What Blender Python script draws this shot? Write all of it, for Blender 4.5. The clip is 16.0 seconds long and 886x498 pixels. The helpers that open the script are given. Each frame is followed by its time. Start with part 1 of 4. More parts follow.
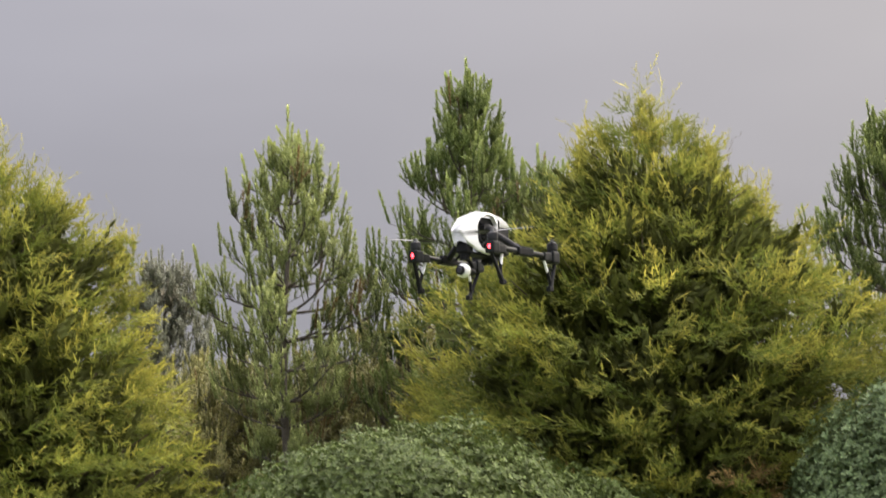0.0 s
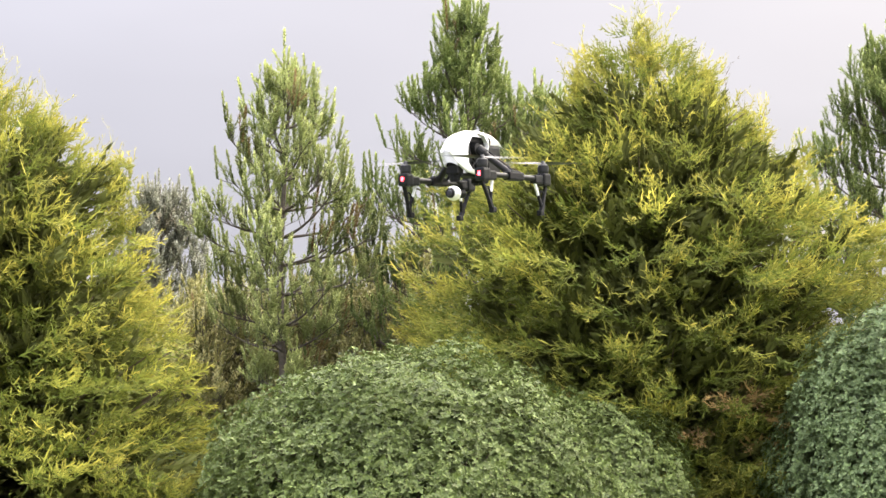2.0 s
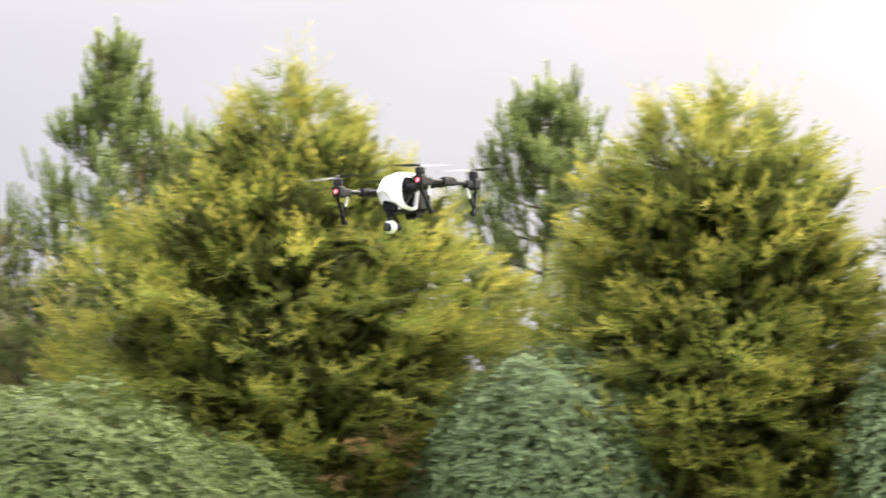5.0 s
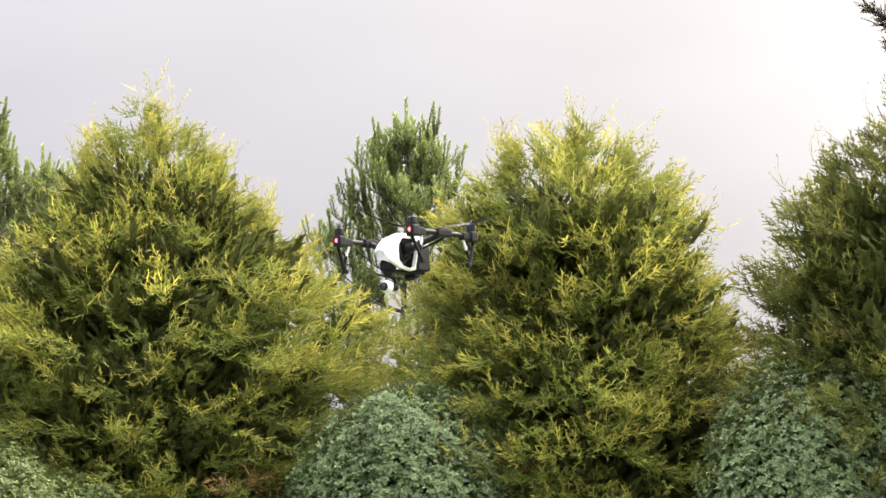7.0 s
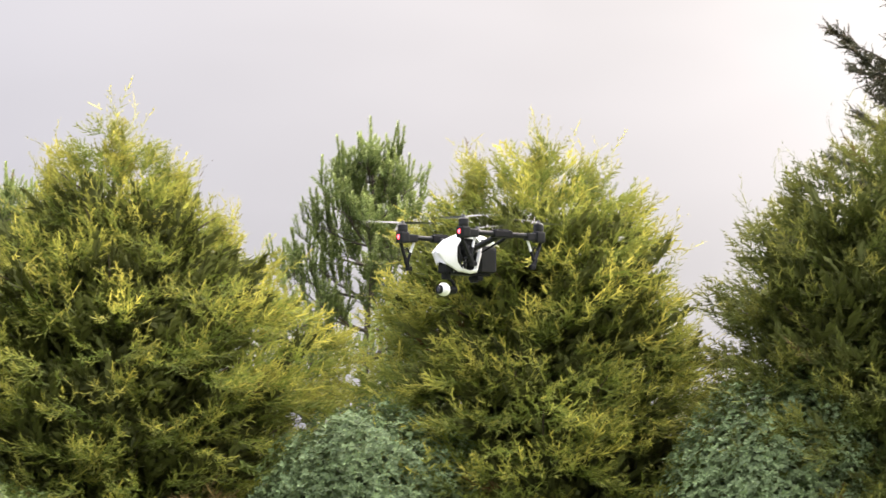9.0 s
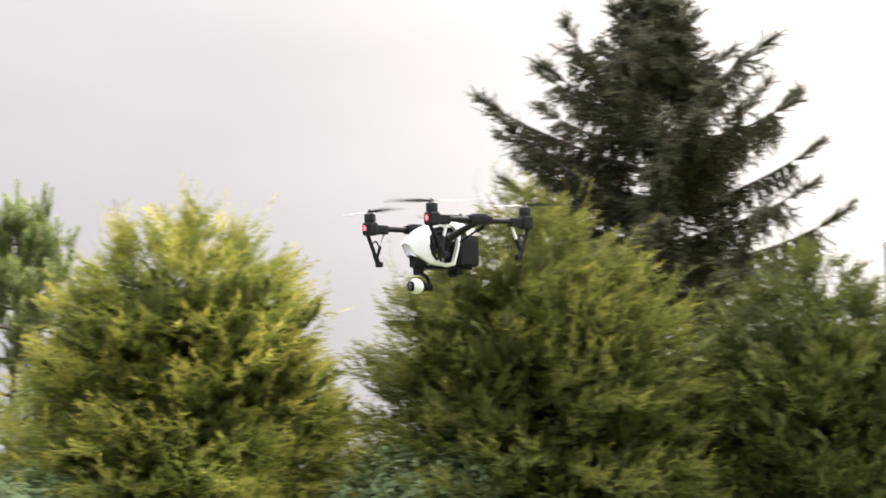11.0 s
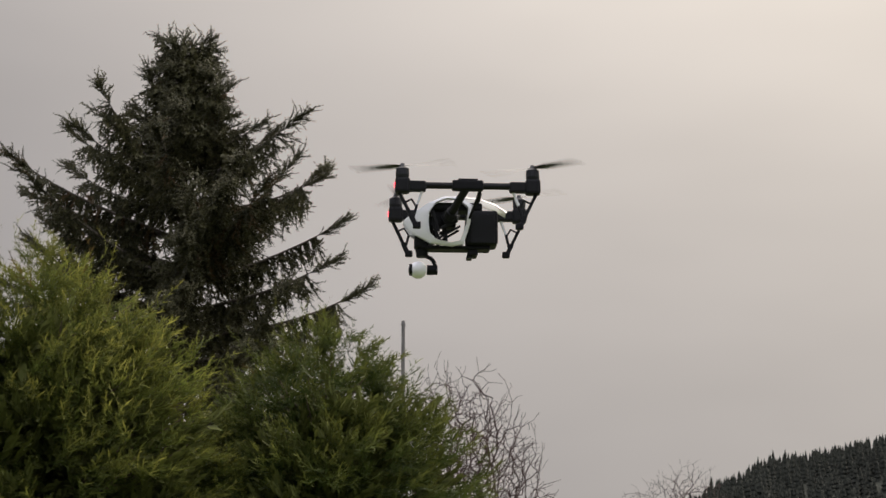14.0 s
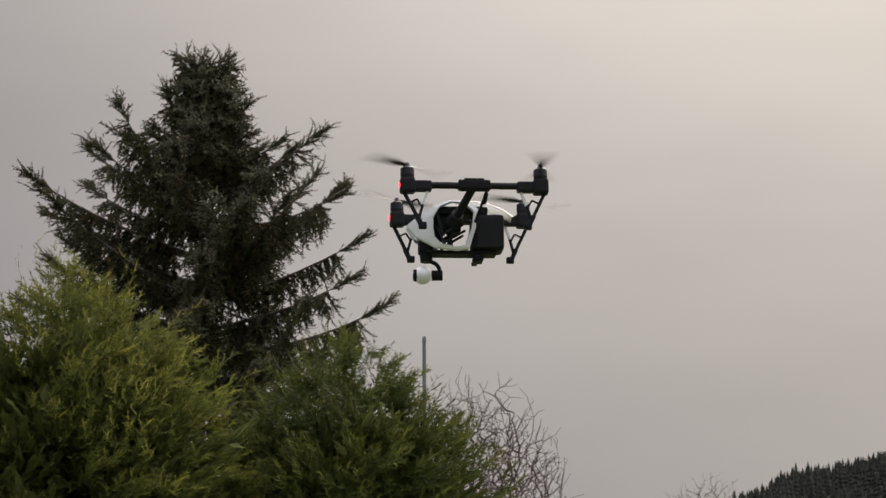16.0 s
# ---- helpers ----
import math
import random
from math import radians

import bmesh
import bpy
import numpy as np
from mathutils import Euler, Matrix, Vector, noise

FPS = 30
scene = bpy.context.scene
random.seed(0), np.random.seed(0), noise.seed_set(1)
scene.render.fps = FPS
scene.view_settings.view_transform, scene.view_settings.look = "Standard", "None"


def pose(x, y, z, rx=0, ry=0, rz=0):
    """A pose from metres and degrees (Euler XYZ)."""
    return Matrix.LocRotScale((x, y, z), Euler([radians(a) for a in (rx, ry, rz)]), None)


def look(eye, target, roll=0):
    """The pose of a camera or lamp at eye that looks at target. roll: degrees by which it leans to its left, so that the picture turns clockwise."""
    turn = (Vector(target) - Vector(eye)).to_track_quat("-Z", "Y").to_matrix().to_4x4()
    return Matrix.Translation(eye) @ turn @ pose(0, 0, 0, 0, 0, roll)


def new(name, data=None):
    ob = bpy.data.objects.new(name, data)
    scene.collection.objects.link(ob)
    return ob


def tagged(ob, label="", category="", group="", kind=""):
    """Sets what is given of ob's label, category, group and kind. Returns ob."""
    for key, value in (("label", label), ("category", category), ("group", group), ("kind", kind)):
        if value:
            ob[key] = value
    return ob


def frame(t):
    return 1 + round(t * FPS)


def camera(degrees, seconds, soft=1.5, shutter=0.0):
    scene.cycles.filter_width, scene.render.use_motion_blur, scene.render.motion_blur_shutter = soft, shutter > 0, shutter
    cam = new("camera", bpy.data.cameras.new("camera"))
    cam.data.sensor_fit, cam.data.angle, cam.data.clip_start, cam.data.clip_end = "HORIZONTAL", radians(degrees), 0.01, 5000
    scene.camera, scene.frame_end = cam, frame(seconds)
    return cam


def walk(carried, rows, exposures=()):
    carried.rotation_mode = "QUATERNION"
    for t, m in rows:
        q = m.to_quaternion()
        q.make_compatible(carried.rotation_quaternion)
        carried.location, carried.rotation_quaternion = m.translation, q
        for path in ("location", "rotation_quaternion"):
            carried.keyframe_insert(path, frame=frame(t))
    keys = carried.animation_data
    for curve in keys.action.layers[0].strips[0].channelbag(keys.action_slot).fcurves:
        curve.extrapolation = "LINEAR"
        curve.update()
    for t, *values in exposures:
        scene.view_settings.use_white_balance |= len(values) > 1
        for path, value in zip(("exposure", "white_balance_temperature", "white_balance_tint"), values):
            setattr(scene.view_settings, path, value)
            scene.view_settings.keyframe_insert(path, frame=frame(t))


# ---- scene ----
FOV = 22.0
cam = camera(FOV, 16.0, soft=1.5, shutter=0.5)
EYE = (0.0, 0.0, 1.6)
CAMERA_ROWS = [  # seconds, heading, tilt, roll in degrees
    (0, -1.82, 7.04, -0.47), (0.5, -1.44, 5.71, -0.47), (1, -1.48, 4.74, -0.55),
    (1.5, -1.73, 4.92, -0.37), (2, -1.75, 5.13, -0.36), (2.5, -1.62, 5.41, 0.26),
    (3, -1.10, 5.71, 0.06), (3.5, -0.63, 5.91, 0.06), (4, 0.27, 6.29, 0.33),
    (4.5, 1.27, 6.34, 0.34), (5, 7.16, 6.20, 0.81), (5.2, 8.53, 6.86, 0.99),
    (5.6, 10.20, 7.20, 0.60), (6.2, 10.75, 7.20, 0.20), (7.3, 10.59, 7.15, -0.01),
    (7.5, 10.49, 7.06, -0.09), (8, 10.73, 7.24, 0.23), (8.2, 10.83, 7.29, 0.29),
    (9.2, 12.10, 7.75, 0.25), (10.3, 16.55, 8.45, 0.15), (10.5, 17.33, 9.13, -0.14),
    (11, 20.50, 9.23, -0.87), (11.5, 24.65, 9.80, -0.43), (12, 28.33, 11.52, 0.26),
    (12.5, 31.01, 11.41, 0.02), (13, 31.11, 10.99, 0.03), (13.5, 32.11, 10.82, 0.26),
    (14, 32.63, 10.87, 0.27), (14.5, 33.15, 11.55, 0.10), (15, 32.87, 11.77, -0.23),
    (15.5, 32.74, 11.55, -0.22), (16, 32.12, 11.26, -0.27),
]
walk(cam, [(t, pose(*EYE, 90 + tilt, 0, -heading) @ pose(0, 0, 0, 0, 0, roll)) for t, heading, tilt, roll in CAMERA_ROWS],
     exposures=[(0, -0.22), (0.5, 0.05), (1.0, 0.34), (1.5, 0.60), (3.5, 0.70), (5.0, 0.62), (7.5, 0.45), (10.5, 0.34), (11.0, 0.30), (11.5, 0.17), (12.0, -0.08), (12.5, -0.42), (13.0, -0.78), (14.0, -1.06), (16.0, -1.18)])

# ---- world and sun ----
SUN_HEADING, SUN_HEIGHT = 58.0, 38.0


def make_world():
    world = bpy.data.worlds.new("overcast_sky")
    scene.world = world
    world.use_nodes = True
    nt = world.node_tree
    nt.nodes.clear()
    out = nt.nodes.new("ShaderNodeOutputWorld")
    bg = nt.nodes.new("ShaderNodeBackground")
    sky = nt.nodes.new("ShaderNodeTexSky")
    sky.sky_type, sky.sun_disc = "NISHITA", False
    sky.sun_elevation, sky.sun_rotation = radians(SUN_HEIGHT), radians(SUN_HEADING)
    co = nt.nodes.new("ShaderNodeTexCoord")
    h, e = radians(SUN_HEADING), radians(SUN_HEIGHT)
    sun_dir = (math.sin(h) * math.cos(e), math.cos(h) * math.cos(e), math.sin(e))

    def math_node(op, a, b=None, c=None):
        n = nt.nodes.new("ShaderNodeMath")
        n.operation = op
        for i, v in enumerate((a, b, c)):
            if v is None:
                continue
            if isinstance(v, (int, float)):
                n.inputs[i].default_value = v
            else:
                nt.links.new(v, n.inputs[i])
        return n.outputs[0]

    dot = nt.nodes.new("ShaderNodeVectorMath")
    dot.operation = "DOT_PRODUCT"
    nt.links.new(co.outputs["Generated"], dot.inputs[0])
    dot.inputs[1].default_value = sun_dir
    towards = math_node("MAXIMUM", dot.outputs["Value"], 0.0)
    near_glow = math_node("POWER", towards, 9.0)
    wide_glow = math_node("POWER", towards, 2.2)
    sep = nt.nodes.new("ShaderNodeSeparateXYZ")
    nt.links.new(co.outputs["Generated"], sep.inputs[0])
    up = nt.nodes.new("ShaderNodeMapRange")
    nt.links.new(sep.outputs["Z"], up.inputs["Value"])
    up.inputs["From Min"].default_value, up.inputs["From Max"].default_value = 0.04, 0.30
    up.inputs["To Min"].default_value, up.inputs["To Max"].default_value = 0.66, 1.09
    # Added brightness in the unseen sky above the view, to light the trees.
    unseen_lift = nt.nodes.new("ShaderNodeMapRange")
    nt.links.new(sep.outputs["Z"], unseen_lift.inputs["Value"])
    unseen_lift.interpolation_type = "SMOOTHSTEP"
    unseen_lift.inputs["From Min"].default_value, unseen_lift.inputs["From Max"].default_value = 0.315, 0.54
    unseen_lift.inputs["To Min"].default_value, unseen_lift.inputs["To Max"].default_value = 1.0, UNSEEN_LIFT
    stretch = nt.nodes.new("ShaderNodeMapping")
    stretch.inputs["Scale"].default_value = (1.6, 1.6, 5.0)
    nt.links.new(co.outputs["Generated"], stretch.inputs["Vector"])
    clouds = nt.nodes.new("ShaderNodeTexNoise")
    clouds.inputs["Scale"].default_value, clouds.inputs["Detail"].default_value = 2.2, 3.0
    nt.links.new(stretch.outputs[0], clouds.inputs["Vector"])
    cloudy = nt.nodes.new("ShaderNodeMapRange")
    nt.links.new(clouds.outputs["Fac"], cloudy.inputs["Value"])
    cloudy.inputs["From Min"].default_value, cloudy.inputs["From Max"].default_value = 0.3, 0.7
    cloudy.inputs["To Min"].default_value, cloudy.inputs["To Max"].default_value = 0.93, 1.06
    tint = nt.nodes.new("ShaderNodeMix")
    tint.data_type = "RGBA"
    tint.inputs["A"].default_value = SKY_COOL
    tint.inputs["B"].default_value = SKY_WARM
    nt.links.new(math_node("MINIMUM", wide_glow, 1.0), tint.inputs["Factor"])
    east = nt.nodes.new("ShaderNodeMapRange")
    east.interpolation_type = "SMOOTHSTEP"
    nt.links.new(sep.outputs["X"], east.inputs["Value"])
    east.inputs["From Min"].default_value, east.inputs["From Max"].default_value = 0.24, 0.58
    east.inputs["To Min"].default_value, east.inputs["To Max"].default_value = 1.0, 1.40
    gain = math_node("MULTIPLY", math_node("MULTIPLY", math_node("MULTIPLY", math_node("MULTIPLY", up.outputs[0], east.outputs[0]), unseen_lift.outputs[0]), cloudy.outputs[0]),
                     math_node("MULTIPLY_ADD", near_glow, 0.55, math_node("MULTIPLY_ADD", wide_glow, 0.42, 0.86)))
    deck = nt.nodes.new("ShaderNodeVectorMath")
    deck.operation = "SCALE"
    nt.links.new(tint.outputs["Result"], deck.inputs[0])
    nt.links.new(gain, deck.inputs["Scale"])
    thin = nt.nodes.new("ShaderNodeVectorMath")
    thin.operation = "SCALE"
    nt.links.new(sky.outputs[0], thin.inputs[0])
    thin.inputs["Scale"].default_value = 0.004
    both = nt.nodes.new("ShaderNodeVectorMath")
    both.operation = "ADD"
    nt.links.new(deck.outputs[0], both.inputs[0])
    nt.links.new(thin.outputs[0], both.inputs[1])
    nt.links.new(both.outputs[0], bg.inputs["Color"])
    bg.inputs["Strength"].default_value = SKY_STRENGTH
    nt.links.new(bg.outputs[0], out.inputs["Surface"])
    lamp = bpy.data.lights.new("sun", "SUN")
    lamp.energy, lamp.angle, lamp.color = SUN_STRENGTH, radians(25), (1.0, 0.94, 0.84)
    ob = new("sun", lamp)
    ob.matrix_world = look([40 * v for v in sun_dir], (0, 0, 0))


SKY_COOL = (0.66, 0.657, 0.765, 1)
SKY_WARM = (1.0, 0.888, 0.75, 1)
SKY_STRENGTH, SUN_STRENGTH, UNSEEN_LIFT = 0.82, 2.0, 6.6
make_world()


# ---- materials ----
def material(name, colour, rough=0.6, metal=0.0, bump=0.0, scale=60.0, vary=0.15, coat=0.0, spec=0.5):
    """A surface with grain and blotches at two scales."""
    mat = bpy.data.materials.new(name)
    mat.use_nodes = True
    nt = mat.node_tree
    b = nt.nodes["Principled BSDF"]
    b.inputs["Roughness"].default_value, b.inputs["Metallic"].default_value = rough, metal
    b.inputs["Coat Weight"].default_value = coat
    b.inputs["Specular IOR Level"].default_value = spec
    co = nt.nodes.new("ShaderNodeTexCoord")
    fine, wide = nt.nodes.new("ShaderNodeTexNoise"), nt.nodes.new("ShaderNodeTexNoise")
    fine.inputs["Scale"].default_value, wide.inputs["Scale"].default_value = scale, scale / 9
    fine.inputs["Detail"].default_value = 4
    mixed = nt.nodes.new("ShaderNodeMath")
    mixed.operation = "ADD"
    for n, i in ((fine, 0), (wide, 1)):
        nt.links.new(co.outputs["Object"], n.inputs["Vector"])
        nt.links.new(n.outputs["Fac"], mixed.inputs[i])
    ramp = nt.nodes.new("ShaderNodeMapRange")
    ramp.inputs["From Min"].default_value, ramp.inputs["From Max"].default_value = 0.6, 1.4
    ramp.inputs["To Min"].default_value, ramp.inputs["To Max"].default_value = 1 - vary, 1 + vary
    nt.links.new(mixed.outputs[0], ramp.inputs["Value"])
    mul = nt.nodes.new("ShaderNodeVectorMath")
    mul.operation = "SCALE"
    mul.inputs[0].default_value = colour
    nt.links.new(ramp.outputs[0], mul.inputs["Scale"])
    nt.links.new(mul.outputs[0], b.inputs["Base Color"])
    if bump:
        bn = nt.nodes.new("ShaderNodeBump")
        bn.inputs["Strength"].default_value, bn.inputs["Distance"].default_value = bump, 0.01
        nt.links.new(fine.outputs["Fac"], bn.inputs["Height"])
        nt.links.new(bn.outputs[0], b.inputs["Normal"])
    return mat


def foliage(name, old, young, dead=None, rough=0.5, through_light=0.3, dead_share=0.0, spec=0.16):
    """Leaves: old growth at the base of each shoot, young growth at its end, each leaf a little different, some dead."""
    mat = bpy.data.materials.new(name)
    mat.use_nodes = True
    nt = mat.node_tree
    b = nt.nodes["Principled BSDF"]
    b.inputs["Roughness"].default_value = rough
    b.inputs["Specular IOR Level"].default_value = spec
    age = nt.nodes.new("ShaderNodeAttribute")
    age.attribute_name = "young"
    tone = nt.nodes.new("ShaderNodeAttribute")
    tone.attribute_name = "tone"
    mix = nt.nodes.new("ShaderNodeMix")
    mix.data_type = "RGBA"
    mix.inputs["A"].default_value, mix.inputs["B"].default_value = (*old, 1), (*young, 1)
    nt.links.new(age.outputs["Fac"], mix.inputs["Factor"])
    geo = nt.nodes.new("ShaderNodeNewGeometry")
    rnd = nt.nodes.new("ShaderNodeMapRange")
    rnd.inputs["To Min"].default_value, rnd.inputs["To Max"].default_value = 0.68, 1.32
    nt.links.new(geo.outputs["Random Per Island"], rnd.inputs["Value"])
    many = nt.nodes.new("ShaderNodeMath")
    many.operation = "MULTIPLY"
    nt.links.new(rnd.outputs[0], many.inputs[0])
    shade = nt.nodes.new("ShaderNodeMapRange")
    shade.inputs["To Min"].default_value, shade.inputs["To Max"].default_value = 0.65, 1.35
    nt.links.new(tone.outputs["Fac"], shade.inputs["Value"])
    nt.links.new(shade.outputs[0], many.inputs[1])
    col = nt.nodes.new("ShaderNodeVectorMath")
    col.operation = "SCALE"
    nt.links.new(many.outputs[0], col.inputs["Scale"])
    last = mix.outputs["Result"]
    if dead:
        brown = nt.nodes.new("ShaderNodeMix")
        brown.data_type = "RGBA"
        brown.inputs["B"].default_value = (*dead, 1)
        pick = nt.nodes.new("ShaderNodeMath")
        pick.operation = "LESS_THAN"
        nt.links.new(tone.outputs["Fac"], pick.inputs[0])
        pick.inputs[1].default_value = dead_share
        nt.links.new(pick.outputs[0], brown.inputs["Factor"])
        nt.links.new(last, brown.inputs["A"])
        last = brown.outputs["Result"]
    nt.links.new(last, col.inputs[0])
    nt.links.new(col.outputs[0], b.inputs["Base Color"])
    trans = nt.nodes.new("ShaderNodeBsdfTranslucent")
    nt.links.new(col.outputs[0], trans.inputs["Color"])
    both = nt.nodes.new("ShaderNodeMixShader")
    both.inputs[0].default_value = through_light
    nt.links.new(b.outputs[0], both.inputs[1])
    nt.links.new(trans.outputs[0], both.inputs[2])
    nt.links.new(both.outputs[0], nt.nodes["Material Output"].inputs["Surface"])
    return mat


def glowing(name, colour, strength):
    mat = bpy.data.materials.new(name)
    mat.use_nodes = True
    b = mat.node_tree.nodes["Principled BSDF"]
    b.inputs["Base Color"].default_value = (*colour, 1)
    b.inputs["Emission Color"].default_value = (*colour, 1)
    b.inputs["Emission Strength"].default_value = strength
    return mat


M_GOLD = foliage("golden_cypress_sprays", (0.112, 0.152, 0.03), (0.57, 0.495, 0.10), (0.17, 0.11, 0.04), dead_share=0.04, through_light=0.45)
M_GOLD_GREEN = foliage("green_gold_cypress_sprays", (0.06, 0.082, 0.02), (0.30, 0.28, 0.06), (0.15, 0.10, 0.035), dead_share=0.03, through_light=0.45)
# Green sprays of the last cypress, with backlit shade darkened into the colour.
M_GREEN_BACKLIT = foliage("backlit_green_cypress_sprays", (0.04, 0.06, 0.016), (0.19, 0.19, 0.042), (0.12, 0.085, 0.03), dead_share=0.03, through_light=0.3)
M_INNER = foliage("inner_cypress_twigs", (0.085, 0.095, 0.028), (0.18, 0.19, 0.045), rough=0.8, through_light=0.15)
M_DEAD = foliage("dead_cypress_twigs", (0.17, 0.115, 0.045), (0.38, 0.27, 0.095), rough=0.8, through_light=0.2)
M_PINE = foliage("pine_needles", (0.165, 0.20, 0.075), (0.40, 0.43, 0.16), (0.28, 0.20, 0.09), dead_share=0.14, through_light=0.35)
M_PINE_DARK = foliage("dark_pine_needles", (0.105, 0.145, 0.046), (0.275, 0.32, 0.10), (0.22, 0.16, 0.07), dead_share=0.05, through_light=0.35)
M_SCRUB = foliage("scrub_pine_needles", (0.15, 0.15, 0.058), (0.31, 0.29, 0.11), (0.25, 0.19, 0.085), dead_share=0.18)
# Distance haze is mixed into these needle colours, pale and greyed.
M_FAR = foliage("hazed_far_pine_needles", (0.16, 0.165, 0.12), (0.25, 0.25, 0.19), (0.23, 0.205, 0.145), dead_share=0.2)
M_SPRUCE = foliage("spruce_needles", (0.042, 0.041, 0.025), (0.105, 0.10, 0.053), (0.13, 0.092, 0.052), dead_share=0.12, through_light=0.12, spec=0.08)
M_LEAF = foliage("evergreen_shrub_leaves", (0.070, 0.102, 0.025), (0.16, 0.195, 0.054), rough=0.5, through_light=0.25, spec=0.24)
M_LEAF_BLUE = foliage("blue_green_shrub_leaves", (0.085, 0.13, 0.05), (0.225, 0.285, 0.115), rough=0.55, through_light=0.25, spec=0.3)
M_HILL = material("distant_conifers", (0.024, 0.026, 0.021), 0.95, scale=0.08, vary=0.3, spec=0.05)
M_BARK = material("bark", (0.10, 0.075, 0.05), 0.9, bump=0.6, scale=30, vary=0.4)
M_BARK_GREY = material("grey_bark", (0.085, 0.07, 0.055), 0.9, bump=0.6, scale=30, vary=0.4)
M_TWIG = material("reddish_twigs", (0.065, 0.036, 0.032), 0.8, scale=30, vary=0.3)
M_GROUND = material("rough_grass", (0.07, 0.09, 0.03), 0.95, bump=0.5, scale=3, vary=0.35)
M_HILLSIDE = material("wooded_hillside", (0.028, 0.031, 0.025), 0.95, scale=0.05, vary=0.3, spec=0.05)
M_POLE = material("weathered_pole", (0.16, 0.15, 0.14), 0.8, scale=20, vary=0.2)


# ---- mesh tools ----
def part(name, bm, mat, parent=None, label=""):
    """Links a bmesh as one mesh object under a thing."""
    me = bpy.data.meshes.new(name)
    bmesh.ops.recalc_face_normals(bm, faces=bm.faces[:])
    bm.to_mesh(me)
    bm.free()
    me.materials.append(mat)
    ob = new(name, me)
    if parent:
        ob.parent = parent
    if label:
        tagged(ob, label)
    return ob


def empty(name, m, label, category, group="", kind=""):
    ob = new(name)
    ob.matrix_world = m
    ob.empty_display_size = 0.1
    return tagged(ob, label, category, group, kind)


class Cloud:
    """Gathers many small pieces, each a copy of a pattern, into one mesh."""

    def __init__(self):
        self.v, self.f, self.young, self.tone, self.n = [], [], [], [], 0

    def add(self, pattern, turns, places, tones, young_gain=None):
        verts, faces, young = pattern
        k, nv = len(places), len(verts)
        if not k:
            return
        self.v.append((np.einsum("kij,nj->kni", turns, verts) + places[:, None, :]).reshape(-1, 3))
        self.f.append((faces[None] + (self.n + nv * np.arange(k))[:, None, None]).reshape(-1, 3))
        gain = np.ones(k) if young_gain is None else young_gain
        self.young.append(np.clip(young[None] * gain[:, None], 0, 1).reshape(-1))
        self.tone.append(np.repeat(tones, nv))
        self.n += k * nv

    def tube(self, points, r0, r1, sides=5, tone=0.5):
        """A tapered tube along points."""
        pts = np.asarray(points, float)
        m = len(pts)
        along = np.gradient(pts, axis=0)
        along /= np.linalg.norm(along, axis=1, keepdims=True) + 1e-9
        ref = np.where(np.abs(along[:, 2:3]) > 0.9, [[1.0, 0, 0]], [[0, 0, 1.0]])
        a = np.cross(along, ref)
        a /= np.linalg.norm(a, axis=1, keepdims=True) + 1e-9
        b = np.cross(along, a)
        r = np.linspace(r0, r1, m)[:, None, None]
        ang = np.arange(sides) * 2 * np.pi / sides
        ring = pts[:, None] + r * (np.cos(ang)[None, :, None] * a[:, None] + np.sin(ang)[None, :, None] * b[:, None])
        i, j = np.meshgrid(np.arange(m - 1), np.arange(sides), indexing="ij")
        p, q = i * sides + j, i * sides + (j + 1) % sides
        f = np.concatenate([np.stack([p, q, q + sides], -1).reshape(-1, 3), np.stack([p, q + sides, p + sides], -1).reshape(-1, 3)])
        self.v.append(ring.reshape(-1, 3))
        self.f.append(f + self.n)
        self.young.append(np.zeros(m * sides))
        self.tone.append(np.full(m * sides, tone))
        self.n += m * sides

    def build(self, name, mat, parent=None, label="", smooth=False):
        v, f = np.concatenate(self.v).astype(np.float32), np.concatenate(self.f).astype(np.int32)
        me = bpy.data.meshes.new(name)
        me.vertices.add(len(v))
        me.vertices.foreach_set("co", v.ravel())
        me.loops.add(f.size)
        me.loops.foreach_set("vertex_index", f.ravel())
        me.polygons.add(len(f))
        me.polygons.foreach_set("loop_start", np.arange(0, f.size, 3, dtype=np.int32))
        if smooth:
            me.polygons.foreach_set("use_smooth", np.ones(len(f), bool))
        me.update(calc_edges=True)
        for key, values in (("young", self.young), ("tone", self.tone)):
            me.attributes.new(key, "FLOAT", "POINT").data.foreach_set("value", np.concatenate(values).astype(np.float32))
        me.materials.append(mat)
        ob = new(name, me)
        if parent:
            ob.parent = parent
        if label:
            tagged(ob, label)
        return ob


def unit(v):
    return v / (np.linalg.norm(v, axis=-1, keepdims=True) + 1e-9)


def frames_along(axis, up, scale):
    """Turns whose x runs along axis and whose z is as near up as can be."""
    x = unit(axis)
    y = unit(np.cross(up, x))
    z = np.cross(x, y)
    return np.stack([x, y, z], -1) * np.asarray(scale).reshape(-1, 1, 1)


def spin_about(turns, rng, amount):
    a = rng.uniform(-amount, amount, len(turns))
    c, s, o, l = np.cos(a), np.sin(a), np.zeros(len(a)), np.ones(len(a))
    r = np.stack([np.stack([l, o, o], -1), np.stack([o, c, -s], -1), np.stack([o, s, c], -1)], -2)
    return np.einsum("kij,kjl->kil", turns, r)


